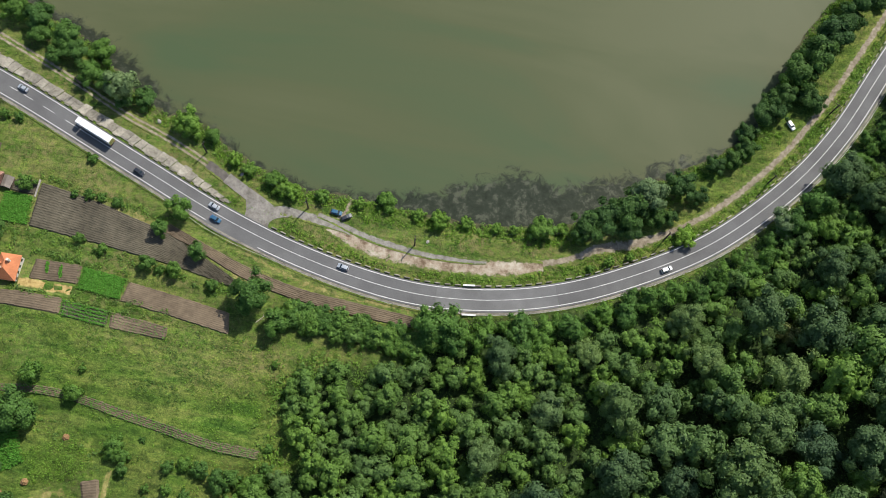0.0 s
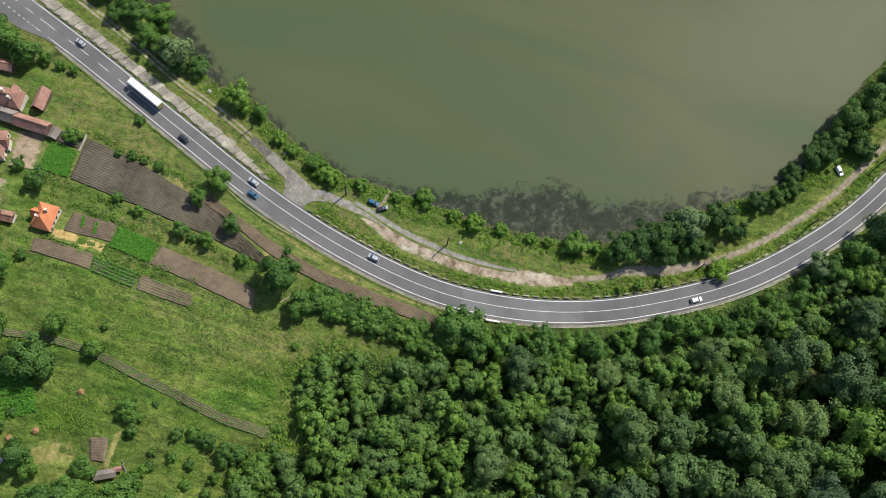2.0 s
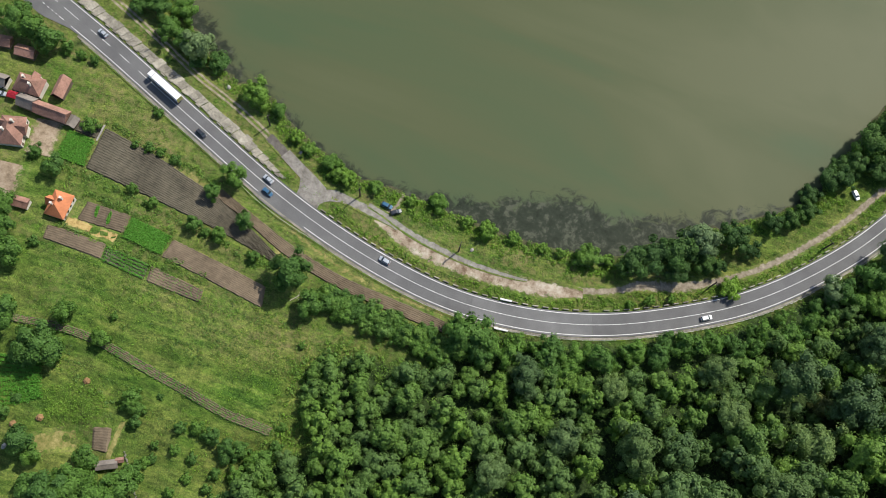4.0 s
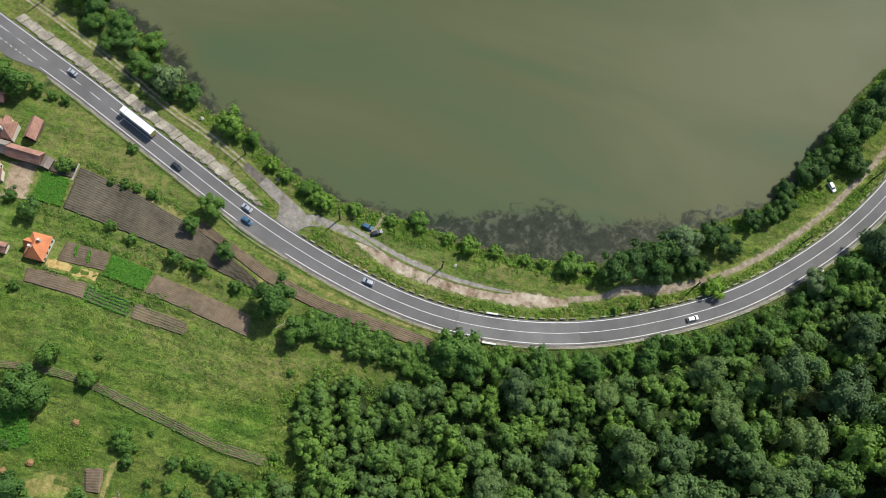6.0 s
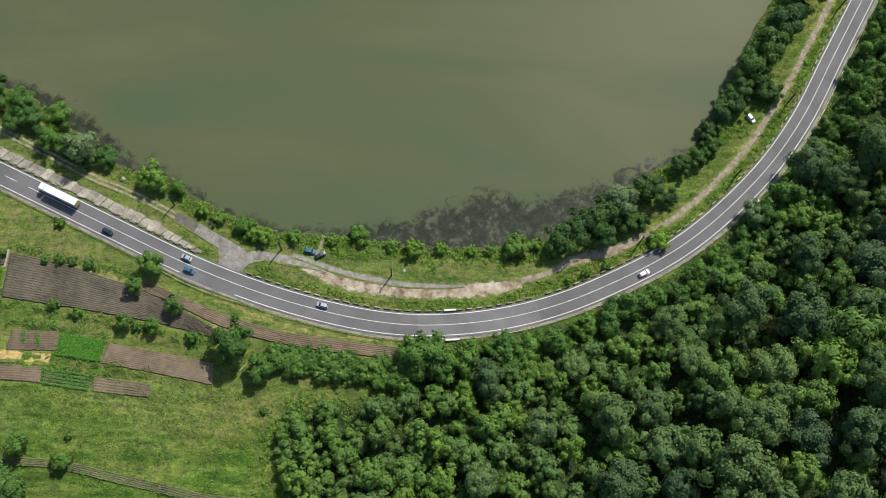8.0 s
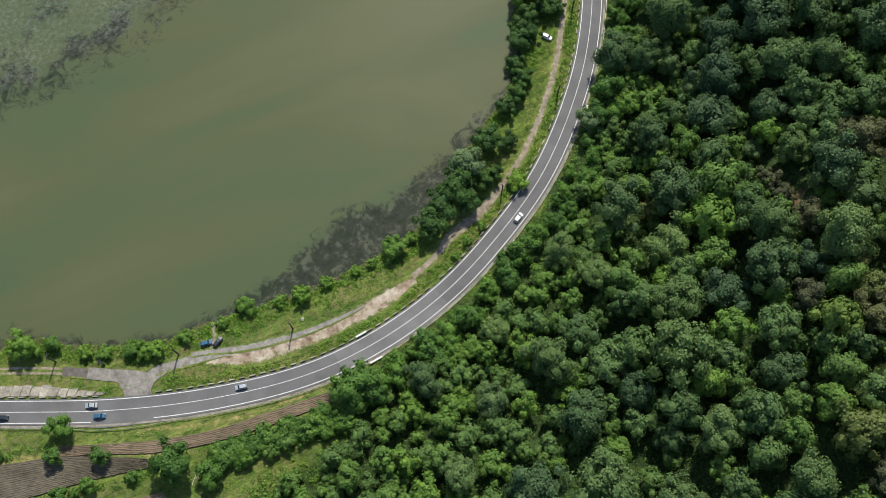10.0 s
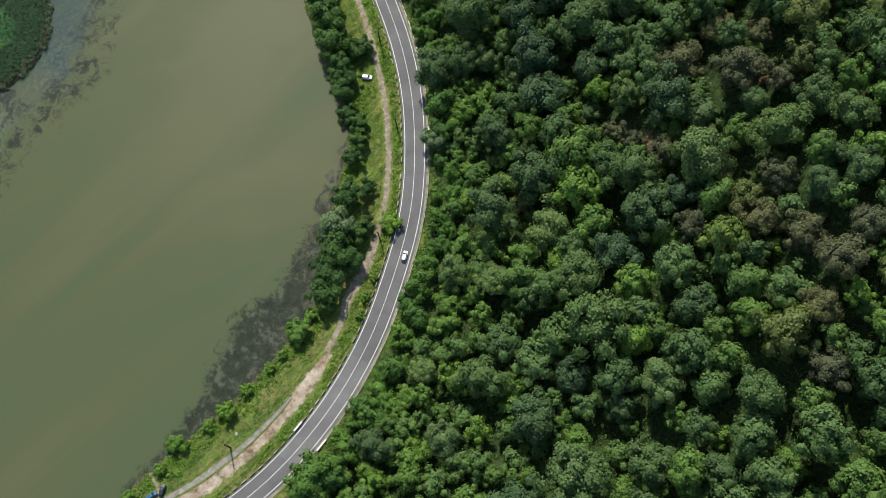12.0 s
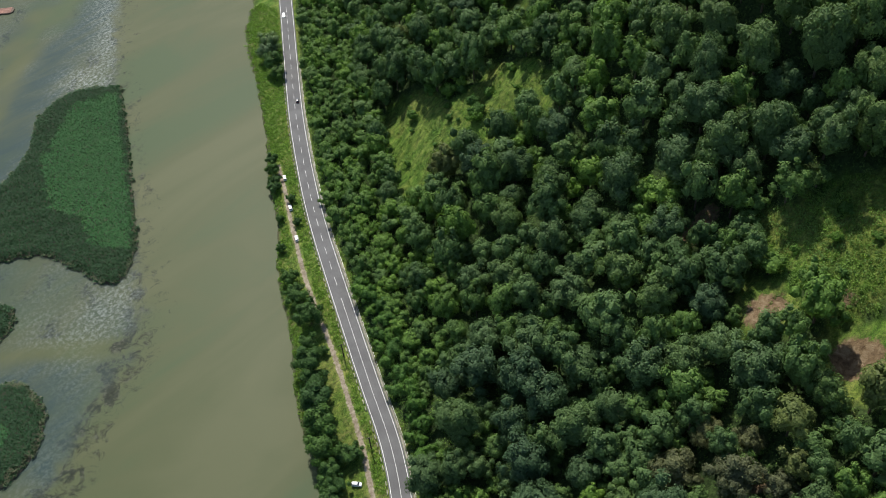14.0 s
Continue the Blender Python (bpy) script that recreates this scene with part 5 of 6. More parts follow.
def reed_bed(outline, seed, label, light=(), rim_wide=1.0):
    """An island of reeds: a low mud base and a mass of leaning blades."""
    rng = np.random.default_rng(seed)
    o = spline(list(outline) + [outline[0]], 2.0)
    x0, y0 = o.min(axis=0)
    x1, y1 = o.max(axis=0)
    bed = tagged(new("reed_bed"), label, "reeds", kind="stuff")
    n = len(o)
    c = o.mean(axis=0)
    rim = (o - c) * 0.985 + c
    v = np.vstack([np.c_[o, np.full(n, -2.4)], np.c_[rim, np.full(n, -1.7)], [[*c, -1.6]]])
    i = np.arange(n - 1)
    f = np.vstack([np.stack([i, i + 1, n + i + 1], 1), np.stack([i, n + i + 1, n + i], 1), np.stack([n + i, n + i + 1, np.full(n - 1, 2 * n)], 1)])
    mesh_object("mud_base", v, f, SOIL, bed)
    x, y, _ = scatter((x0, x1, y0, y1), 0.72, seed + 1, lambda a, b: inside(o, a + 1.3 * waves(a, b, 7, seed + 8), b + 1.3 * waves(a, b, 7, seed + 9)), 0.5)
    d, _ = from_line(o, x, y)
    rim_d = np.abs(d)
    tall = 1.9 * smooth(-0.5, 4, rim_d) + 0.8 + 0.4 * waves(x, y, 12, seed)
    p = np.repeat(np.stack([x, y, -1.8 + tall], 1), 4, 0) + rng.normal(size=(len(x) * 4, 3)) * [0.4, 0.4, 0.22]
    v, f = leaf_triangles(p, np.array([0.1, 0.1, 0.8]), 0.42, rng, 0.24)
    t = np.repeat(np.clip(np.where(rim_d < rim_wide * (0.9 + 0.8 * waves(x, y, 8, seed + 3)), 0.94, 0.03 + 0.08 * waves(x, y, 25, seed + 2) + (0.64 * inside(light, x + 2 * waves(x, y, 9, seed + 5), y + 2 * waves(x, y, 9, seed + 6)) + 0.1 * waves(x * 0.4, y * 1.5, 9, seed + 7) if light else 0)), 0, 0.97), 12)
    mesh_object("blades", v, f, REED, bed, attrs={"tint": t})
    p = np.repeat(np.stack([x, y, np.full(len(x), -1.7)], 1), 1, 0) + rng.normal(size=(len(x), 3)) * 0.3
    p[:, 2] += tall * 0.4
    v, f = leaf_triangles(p, np.array([0.9, 0.3, 0.2]), 1.5, rng, 0.9)
    mesh_object("stems", v, f, REED, bed, attrs={"tint": np.full(len(v), 0.3)})


reed_bed([(216.4, 476.1), (195, 435), (169.4, 390.6), (144.2, 348.6), (123.1, 335.3), (116.3, 357.4), (108.9, 380.8), (92.3, 394.3), (70, 420), (85, 450), (120.6, 448.8), (145.7, 463.3), (166.1, 486.9), (192.8, 493.2)], 301, "large dark green reed island in the river",
         [(145, 446), (186, 479), (209, 469), (180, 414), (155, 367), (141, 349), (129, 363), (136, 390), (129, 407)])
reed_bed([(78.5, 367.6), (82, 359.6), (75.3, 349), (62, 346), (45, 360), (58, 378)], 304, "small dark green reed island in the river")
reed_bed([(55.7, 323.6), (62.6, 315.5), (63.4, 296.7), (51.5, 280.3), (35.4, 273.5), (18, 276), (0, 290), (5, 315), (30, 330)], 307, "dark green reed island with a brown rim", [(39, 314), (46, 305), (47, 298), (42, 291), (32, 288), (23, 291)], 2.4)
round_bush.plant(30, 297, 6)


# ---- buildings ----
def along(line, s0, s1, step):
    """Places and headings (radians) every step metres along a line, between two of its lengths."""
    seg = np.hypot(*np.diff(line, axis=0).T)
    run = np.concatenate([[0], np.cumsum(seg)])
    out = []
    for s in np.arange(s0, s1, step):
        x, y = np.interp(s, run, line[:, 0]), np.interp(s, run, line[:, 1])
        x2, y2 = np.interp(s + 0.5, run, line[:, 0]), np.interp(s + 0.5, run, line[:, 1])
        out.append((x, y, math.atan2(y2 - y, x2 - x)))
    return out


def length_at(line, x):
    seg = np.hypot(*np.diff(line, axis=0).T)
    return float(np.concatenate([[0], np.cumsum(seg)])[at_x(line, x)])


def house(name, x, y, sx, sy, turn, wall_h, rise, roof_mat, wall_mat, label, hip=True, chimneys=1, windows=True, category="house", wings=()):
    """A small house: walls, a hipped or gabled roof with eaves, chimneys, windows and a door. Its ridge runs along its longer side."""
    ob = tagged(new(name), label, category)
    ob.matrix_basis = pose(x, y, height(x, y) - 0.1, 0, 0, turn + (0 if sx >= sy else 90))
    L, W = max(sx, sy) / 2, min(sx, sy) / 2
    bm = bmesh.new()
    box(bm, -L + 0.35, L - 0.35, -W + 0.35, W - 0.35, -0.6, wall_h)
    if not hip:
        for e in (-1, 1):
            a = e * (L - 0.35)
            v = [bm.verts.new(p) for p in ((a, -W + 0.35, wall_h), (a, W - 0.35, wall_h), (a, 0, wall_h + rise * 0.93), (a - e * 0.2, -W + 0.35, wall_h), (a - e * 0.2, W - 0.35, wall_h), (a - e * 0.2, 0, wall_h + rise * 0.93))]
            for q in ((0, 1, 2), (3, 5, 4), (0, 2, 5, 3), (1, 4, 5, 2)):
                bm.faces.new([v[i] for i in q])
    part("wall", bm, wall_mat, ob)
    ridge = L - W * 0.95 if hip else L
    bm = bmesh.new()
    lo, up, th = wall_h - 0.12, wall_h + rise, 0.16
    ring = [(-L, -W), (L, -W), (L, W), (-L, W)]
    for dz in (0.0, th):
        v = [bm.verts.new((px, py, lo + dz)) for px, py in ring] + [bm.verts.new((-ridge, 0, up + dz)), bm.verts.new((ridge, 0, up + dz))]
        for q in ((0, 1, 5, 4), (1, 2, 5), (2, 3, 4, 5), (3, 0, 4)):
            f = [v[i] for i in q]
            bm.faces.new(f if dz else f[::-1])
        if dz == 0:
            under = v
        else:
            for i in range(4):
                j = (i + 1) % 4
                bm.faces.new([under[i], under[j], v[j], v[i]])
    bmesh.ops.subdivide_edges(bm, edges=[e for e in bm.edges if e.calc_length() > 3], cuts=3, use_grid_fill=True)
    rng = random.Random(int(abs(x * 7 + y)))
    for v in bm.verts:
        v.co.z += rng.uniform(-0.05, 0.05)
    roof = part("roof", bm, roof_mat, ob)
    bm = bmesh.new()
    box(bm, -ridge, ridge, -0.14, 0.14, up + th - 0.05, up + th + 0.1, 0.04)
    part("ridge_cap", bm, roof_mat, roof)
    for cx, side, out, half, up_w in wings:
        y0, y1, zt = side * W * 0.15, side * (W + out), wall_h + up_w
        bm = bmesh.new()
        v = [bm.verts.new(q) for yy in (y0, y1) for q in ((cx - half, yy, lo), (cx + half, yy, lo), (cx, yy, zt))]
        for q in ((0, 2, 1), (3, 4, 5), (0, 1, 4, 3), (1, 2, 5, 4), (2, 0, 3, 5)):
            bm.faces.new([v[i] for i in q])
        bmesh.ops.recalc_face_normals(bm, faces=bm.faces[:])
        part("wing_roof", bm, roof_mat, ob, "small gabled cross roof")
        bm = bmesh.new()
        box(bm, cx - half + 0.3, cx + half - 0.3, min(y0, y1 - side * 0.3), max(y0, y1 - side * 0.3), -0.6, lo)
        part("wing_wall", bm, wall_mat, ob)
    for i in range(chimneys):
        cx, cy = (-0.25 + 0.6 * i) * L, W * 0.3 * (1 - 2 * i)
        bm = bmesh.new()
        box(bm, cx - 0.35, cx + 0.35, cy - 0.35, cy + 0.35, wall_h + rise * 0.4, up + 0.9, 0.04)
        box(bm, cx - 0.42, cx + 0.42, cy - 0.42, cy + 0.42, up + 0.9, up + 1.02)
        part("chimney", bm, PLASTER, ob, "pale plastered chimney")
    if windows:
        for side in (-1, 1):
            n = max(2, int(L))
            for i in range(n):
                wx = -L + 0.35 + (i + 0.5) * (2 * L - 0.7) / n
                wy = side * (W - 0.35)
                door = side == -1 and i == 0
                bm = bmesh.new()
                box(bm, wx - 0.5, wx + 0.5, wy - 0.05, wy + 0.05, 0.1 if door else 1.0, 2.1 if door else 2.1, 0.02)
                w = part("door" if door else "window", bm, TIMBER, ob)
                if not door:
                    bm = bmesh.new()
                    box(bm, wx - 0.42, wx + 0.42, wy - 0.065, wy + 0.065, 1.08, 2.02)
                    part("pane", bm, GLASS, w)
    return ob


house("house", -145, 61.5, 7.4, 9.4, 0, 3.0, 3.6, ROOF_ORANGE, PLASTER, "small house with bright orange tiled hip roof in gardens", chimneys=2, wings=[(0.4, 1, 0.9, 1.9, 2.7)])
house("house", -175.4, 100.6, 10.5, 7.2, 2, 3.4, 3.7, ROOF_TILE, PLASTER, "white farmhouse with weathered pink tiled hip roof", chimneys=2, wings=[(0.9, 1, 1.2, 1.7, 2.6)])
house("house", -172.8, 81.7, 9.0, 11, 14, 3.4, 4.2, ROOF_TILE, PLASTER, "large farmhouse with red-brown tiled hip roof beside a yard", chimneys=2, wings=[(2.2, 1, 1.4, 2.0, 3.0), (0.6, -1, 1.0, 2.2, 2.8)])
house("house", -186.5, 98.8, 7.0, 5.0, 0, 3.0, 2.2, ROOF_GREY, PLASTER, "white house with dark grey roof", hip=False)
house("barn", -165, 103.9, 4.8, 8.4, 0, 2.8, 2.6, ROOF_TILE, TIMBER, "narrow timber barn with pink tiled gable roof", hip=False, chimneys=0, windows=False, category="barn")
house("barn", -163.4, 93.4, 13.0, 5.2, -1.5, 3.0, 2.7, ROOF_TILE, TIMBER, "long timber barn with red-brown tiled roof", hip=False, chimneys=0, windows=False, category="barn")
house("barn", -173.2, 94.0, 6.6, 5.1, -1.5, 2.9, 2.6, ROOF_GREY, TIMBER, "timber barn end with grey board roof", hip=False, chimneys=0, windows=False, category="barn")
house("shed", -155.6, 92.9, 3.9, 4.4, -8, 2.0, 1.0, ROOF_GREY, TIMBER, "small grey timber shed", hip=False, chimneys=0, windows=False, category="shed")
house("shed", -192.2, 114.2, 5.0, 4.6, 8, 2.4, 1.6, ROOF_TILE, TIMBER, "small shed with red tiled roof", hip=False, chimneys=0, windows=False, category="shed")
house("shed", -183.4, 113, 7.6, 4.6, 4, 2.4, 1.6, ROOF_TILE, TIMBER, "timber shed with red tiled roof in the orchard", hip=False, chimneys=0, windows=False, category="shed")
house("shed", -157.4, 57.7, 6.2, 4.0, 3, 2.2, 1.3, ROOF_TILE, PLASTER, "white-walled outbuilding with brown tiled roof", hip=False, chimneys=0, windows=False, category="shed")
house("shack", -92.5, -14.6, 7.0, 3.0, 25, 1.6, 0.8, ROOF_GREY, TIMBER, "patched grey garden shack among bushes", hip=False, chimneys=0, windows=False, category="shed")
house("shack", -89.2, -12.0, 2.6, 1.8, 25, 1.5, 0.5, ROOF_TILE, TIMBER, "tiny lean-to with red roof at the shack", hip=False, chimneys=0, windows=False, category="shed")


def awning():
    ob = tagged(new("awning"), "red cloth awning on four posts by the farmhouse", "awning")
    ob.matrix_basis = pose(-179.6, 95.0, height(-179.6, 95), 0, 0, 2)
    for sx in (-1.5, 1.5):
        for sy in (-1.1, 1.1):
            bm = bmesh.new()
            box(bm, sx - 0.05, sx + 0.05, sy - 0.05, sy + 0.05, -0.3, 2.3)
            part("post", bm, TIMBER, ob)
    bm = bmesh.new()
    v = [bm.verts.new(p) for p in ((-1.8, -1.4, 2.2), (1.8, -1.4, 2.2), (1.8, 0, 2.7), (-1.8, 0, 2.7), (1.8, 1.4, 2.2), (-1.8, 1.4, 2.2))]
    bm.faces.new(v[:4])
    bm.faces.new([v[3], v[2], v[4], v[5]])
    bmesh.ops.solidify(bm, geom=bm.faces[:], thickness=0.05)
    part("canopy", bm, RED, ob)


awning()


def hay_heap(x, y, r):
    ob = tagged(new("hay_heap"), "small brown heap of old hay in the meadow", "haystack", group="hay heaps")
    ob.matrix_basis = pose(x, y, height(x, y) - 0.1)
    rng = np.random.default_rng(int(abs(x)))
    bm = bmesh.new()
    bmesh.ops.create_icosphere(bm, subdivisions=3, radius=1.0)
    for v in bm.verts:
        k = 1 + rng.uniform(-0.12, 0.12)
        v.co = Vector((v.co.x * r * k, v.co.y * r * k, max(-0.1, v.co.z) * r * 1.4 * k * (1 - 0.3 * math.hypot(v.co.x, v.co.y))))
    part("heap", bm, HAY, ob)


for hx, hy in ((-110.7, 8), (-119, -7.7), (-126.4, -12.2)):
    hay_heap(hx, hy, 1.2)


def stone_fence(points):
    """A low line of loose field stones."""
    ob = tagged(new("stone_fence"), "low line of lichened grey field stones in grass", "fence")
    rng = np.random.default_rng(91)
    for x, y in spline(points, 0.6):
        bm = bmesh.new()
        bmesh.ops.create_icosphere(bm, subdivisions=1, radius=1.0)
        sx, sy, sz = rng.uniform(0.25, 0.5), rng.uniform(0.22, 0.4), rng.uniform(0.25, 0.45)
        for v in bm.verts:
            v.co = Vector((v.co.x * sx, v.co.y * sy, v.co.z * sz)) * rng.uniform(0.85, 1.15)
        bm.transform(pose(x + rng.uniform(-0.2, 0.2), y + rng.uniform(-0.2, 0.2), height(x, y) + 0.3, 0, 0, rng.uniform(0, 180)))
        part("stone", bm, FIELDSTONE, ob)


stone_fence([(-89.1, -9.4), (-85, -14.6), (-82.2, -18.3), (-79, -23.2)])


def fallen_branch(x, y, turn):
    """A bleached dead branch with side twigs, lying on the grass."""
    ob = tagged(new("fallen_branch"), "bleached dead branch lying in grass by a tree", "branch")
    for name, foot, tip, r in (("stem", (-2.8, 0, 0.3), (2.6, 0.3, 0.7), 0.16), ("twig", (0.4, 0.1, 0.5), (1.8, 1.5, 0.9), 0.09), ("twig", (-0.6, 0, 0.5), (0.4, -1.3, 0.9), 0.08), ("twig", (1.4, 0.2, 0.6), (3.0, -0.7, 1.0), 0.07)):
        foot, tip = Vector(foot), Vector(tip)
        run = tip - foot
        bm = bmesh.new()
        bmesh.ops.create_cone(bm, cap_ends=True, segments=6, radius1=r, radius2=r * 0.4, depth=run.length, matrix=Matrix.Translation((foot + tip) / 2) @ run.to_track_quat("Z", "Y").to_matrix().to_4x4())
        part(name, bm, DEADWOOD, ob)
    ob.matrix_basis = pose(x, y, height(x, y) + 0.1, 0, 0, turn)


fallen_branch(-56.2, 58.4, 44)


def boundary_beam(x0, y0, x1, y1):
    """A worn concrete beam between two plots."""
    ob = tagged(new("boundary_beam"), "worn pale concrete beam between garden plots", "beam")
    half = math.hypot(x1 - x0, y1 - y0) / 2
    bm = bmesh.new()
    box(bm, -half, half, -0.28, 0.28, -0.3, 0.3, 0.05)
    part("beam", bm, STONE, ob)
    x, y = (x0 + x1) / 2, (y0 + y1) / 2
    ob.matrix_basis = pose(x, y, height(x, y) + 0.35, 0, 0, math.degrees(math.atan2(y1 - y0, x1 - x0)))


boundary_beam(-145.1, 96, -145.3, 89.3)


def boulder(x, y, r):
    ob = tagged(new("boulder"), "pale boulder lying in rough grass", "stone", "loose boulders")
    rng = np.random.default_rng(int(abs(x * 10)))
    bm = bmesh.new()
    bmesh.ops.create_icosphere(bm, subdivisions=2, radius=r)
    for v in bm.verts:
        v.co = Vector((v.co.x * 1.3, v.co.y, v.co.z * 0.7)) * rng.uniform(0.85, 1.15)
    part("rock", bm, STONE, ob)
    ob.matrix_basis = pose(x, y, max(height(x, y), -1.2) + r * 0.25, 0, 0, rng.uniform(0, 180))


for bx, by, br in ((-109.6, 126.6, 0.8), (-3.1, 96, 0.6), (-74.9, 110.9, 0.6), (-126, -19.5, 0.8)):
    boulder(bx, by, br)


# ---- vehicles ----
def loft(sections):
    """A closed hull through cross-sections: (x, half width at the sill, half width at the top, z low, z high)."""
    bm = bmesh.new()
    rings = []
    for x, w0, w1, z0, z1 in sections:
        r = min(0.12, (z1 - z0) * 0.3)
        pts = [(-w0, z0), (w0, z0), (w0 * 1.02, z0 + (z1 - z0) * 0.5), (w1, z1 - r * 0.4), (w1 - r, z1), (-w1 + r, z1), (-w1, z1 - r * 0.4), (-w0 * 1.02, z0 + (z1 - z0) * 0.5)]
        rings.append([bm.verts.new((x, py, pz)) for py, pz in pts])
    for a, b in zip(rings, rings[1:]):
        for i in range(8):
            j = (i + 1) % 8
            bm.faces.new([a[i], a[j], b[j], b[i]])
    bm.faces.new(rings[0])
    bm.faces.new(rings[-1][::-1])
    bmesh.ops.recalc_face_normals(bm, faces=bm.faces[:])
    return bm


def wheel_part(ob, x, y, r, w):
    bm = bmesh.new()
    bmesh.ops.create_cone(bm, cap_ends=True, segments=16, radius1=r, radius2=r, depth=w, matrix=pose(x, y, r, 90))
    wheel = part("wheel", bm, RUBBER, ob)
    bm = bmesh.new()
    bmesh.ops.create_cone(bm, cap_ends=True, segments=12, radius1=r * 0.6, radius2=r * 0.6, depth=w + 0.03, matrix=pose(x, y, r, 90))
    part("rim", bm, STEEL, wheel)


def car(x, y, heading, paint, label, estate=True, z=None, group=""):
    ob = tagged(new("car"), label, "car", group)
    z = 0.01 if z is None else z
    bm = loft([(2.15, 0.62, 0.55, 0.35, 0.62), (2.05, 0.8, 0.72, 0.25, 0.78), (1.2, 0.88, 0.8, 0.22, 0.95), (0.9, 0.88, 0.82, 0.22, 1.0), (-1.6, 0.88, 0.82, 0.22, 1.02), (-2.0, 0.84, 0.76, 0.25, 0.98), (-2.12, 0.7, 0.62, 0.35, 0.8)])
    body = part("body", bm, paint, ob)
    back = -1.95 if estate else -1.35
    bm = loft([(0.5, 0.62, 0.58, 1.36, 1.44), (0.2, 0.66, 0.6, 1.34, 1.49), (back * 0.7, 0.66, 0.6, 1.34, 1.5), (back * 0.88, 0.62, 0.56, 1.32, 1.44)])
    part("roof_panel", bm, paint, ob)
    bm = loft([(1.15, 0.76, 0.74, 0.9, 1.0), (0.45, 0.76, 0.6, 0.9, 1.4), (back * 0.85, 0.76, 0.6, 0.9, 1.4), (back, 0.74, 0.7, 0.9, 1.02)])
    part("windows", bm, GLASS, ob, "dark tinted car windows")
    for sx in (1.35, -1.3):
        for sy in (-0.8, 0.8):
            wheel_part(ob, sx, sy, 0.32, 0.2)
    for sy in (-0.6, 0.6):
        bm = bmesh.new()
        box(bm, 1.95, 2.12, sy - 0.14, sy + 0.14, 0.6, 0.74, 0.02)
        part("headlight", bm, LAMP_GLASS, ob)
        bm = bmesh.new()
        box(bm, -2.12, -1.98, sy - 0.12, sy + 0.12, 0.7, 0.9, 0.02)
        part("tail_light", bm, TAIL_GLASS, ob)
        bm = bmesh.new()
        box(bm, 0.72, 0.88, math.copysign(0.88, sy) - 0.1, math.copysign(0.88, sy) + 0.1, 0.98, 1.1, 0.03)
        part("wing_mirror", bm, paint, ob)
    ob.matrix_basis = pose(x, y, z, 0, 0, math.degrees(heading))
    return ob


def lane(x_near, off, back=False):
    """A place in a lane of the road: its x, the side offset, and the way it faces."""
    k = at_x(road_line, x_near)
    run = road_line[k + 1] - road_line[k - 1]
    run /= np.hypot(*run)
    p = road_line[k] + np.array([run[1], -run[0]]) * off
    return p[0], p[1], math.atan2(run[1], run[0]) + (math.pi if back else 0)


def lorry(x, y, heading):
    ob = tagged(new("lorry"), "white articulated lorry with box trailer on the road", "lorry")
    bm = bmesh.new()
    box(bm, -8.2, 5.2, -1.27, 1.27, 1.15, 3.95, 0.06)
    trailer = part("trailer", bm, WHITE, ob, "long white box trailer")
    for i in range(1, 9):
        bm = bmesh.new()
        box(bm, -8.2 + i * 1.49 - 0.03, -8.2 + i * 1.49 + 0.03, -1.285, 1.285, 1.2, 3.965)
        part("panel_seam", bm, STEEL, trailer)
    for sy in (-0.64, 0.64):
        bm = bmesh.new()
        box(bm, -8.26, -8.19, sy - 0.6, sy + 0.6, 1.2, 3.9, 0.02)
        part("rear_door", bm, YELLOW, trailer, "yellow-green rear door")
    bm = bmesh.new()
    box(bm, -8.0, 7.6, -0.45, 0.45, 0.75, 1.12)
    part("chassis", bm, DARK, ob)
    bm = loft([(5.75, 1.2, 1.15, 0.5, 3.3), (6.2, 1.22, 1.15, 0.5, 3.55), (7.6, 1.22, 1.1, 0.5, 3.3), (7.95, 1.15, 1.0, 0.5, 2.5), (8.0, 1.1, 1.0, 0.55, 1.2)])
    cab = part("cab", bm, WHITE, ob, "white driver's cab")
    bm = bmesh.new()
    v = [bm.verts.new(p) for p in ((7.74, -1.0, 3.05), (7.74, 1.0, 3.05), (8.02, 0.98, 2.05), (8.02, -0.98, 2.05))]
    bm.faces.new(v)
    bmesh.ops.solidify(bm, geom=bm.faces[:], thickness=0.06)
    part("windscreen", bm, GLASS, cab)
    for wx in (-7, -5.7, -4.4, 4.0, 6.9):
        for sy in (-1.05, 1.05):
            wheel_part(ob, wx, sy, 0.5, 0.32)
    for sy in (-0.9, 0.9):
        bm = bmesh.new()
        box(bm, 7.95, 8.06, sy - 0.2, sy + 0.2, 0.75, 0.95, 0.02)
        part("headlight", bm, LAMP_GLASS, cab)
        bm = bmesh.new()
        box(bm, -8.3, -8.2, sy - 0.2, sy + 0.2, 1.0, 1.15, 0.02)
        part("tail_light", bm, TAIL_GLASS, trailer)
    ob.matrix_basis = pose(x, y, 0.01, 0, 0, math.degrees(heading))


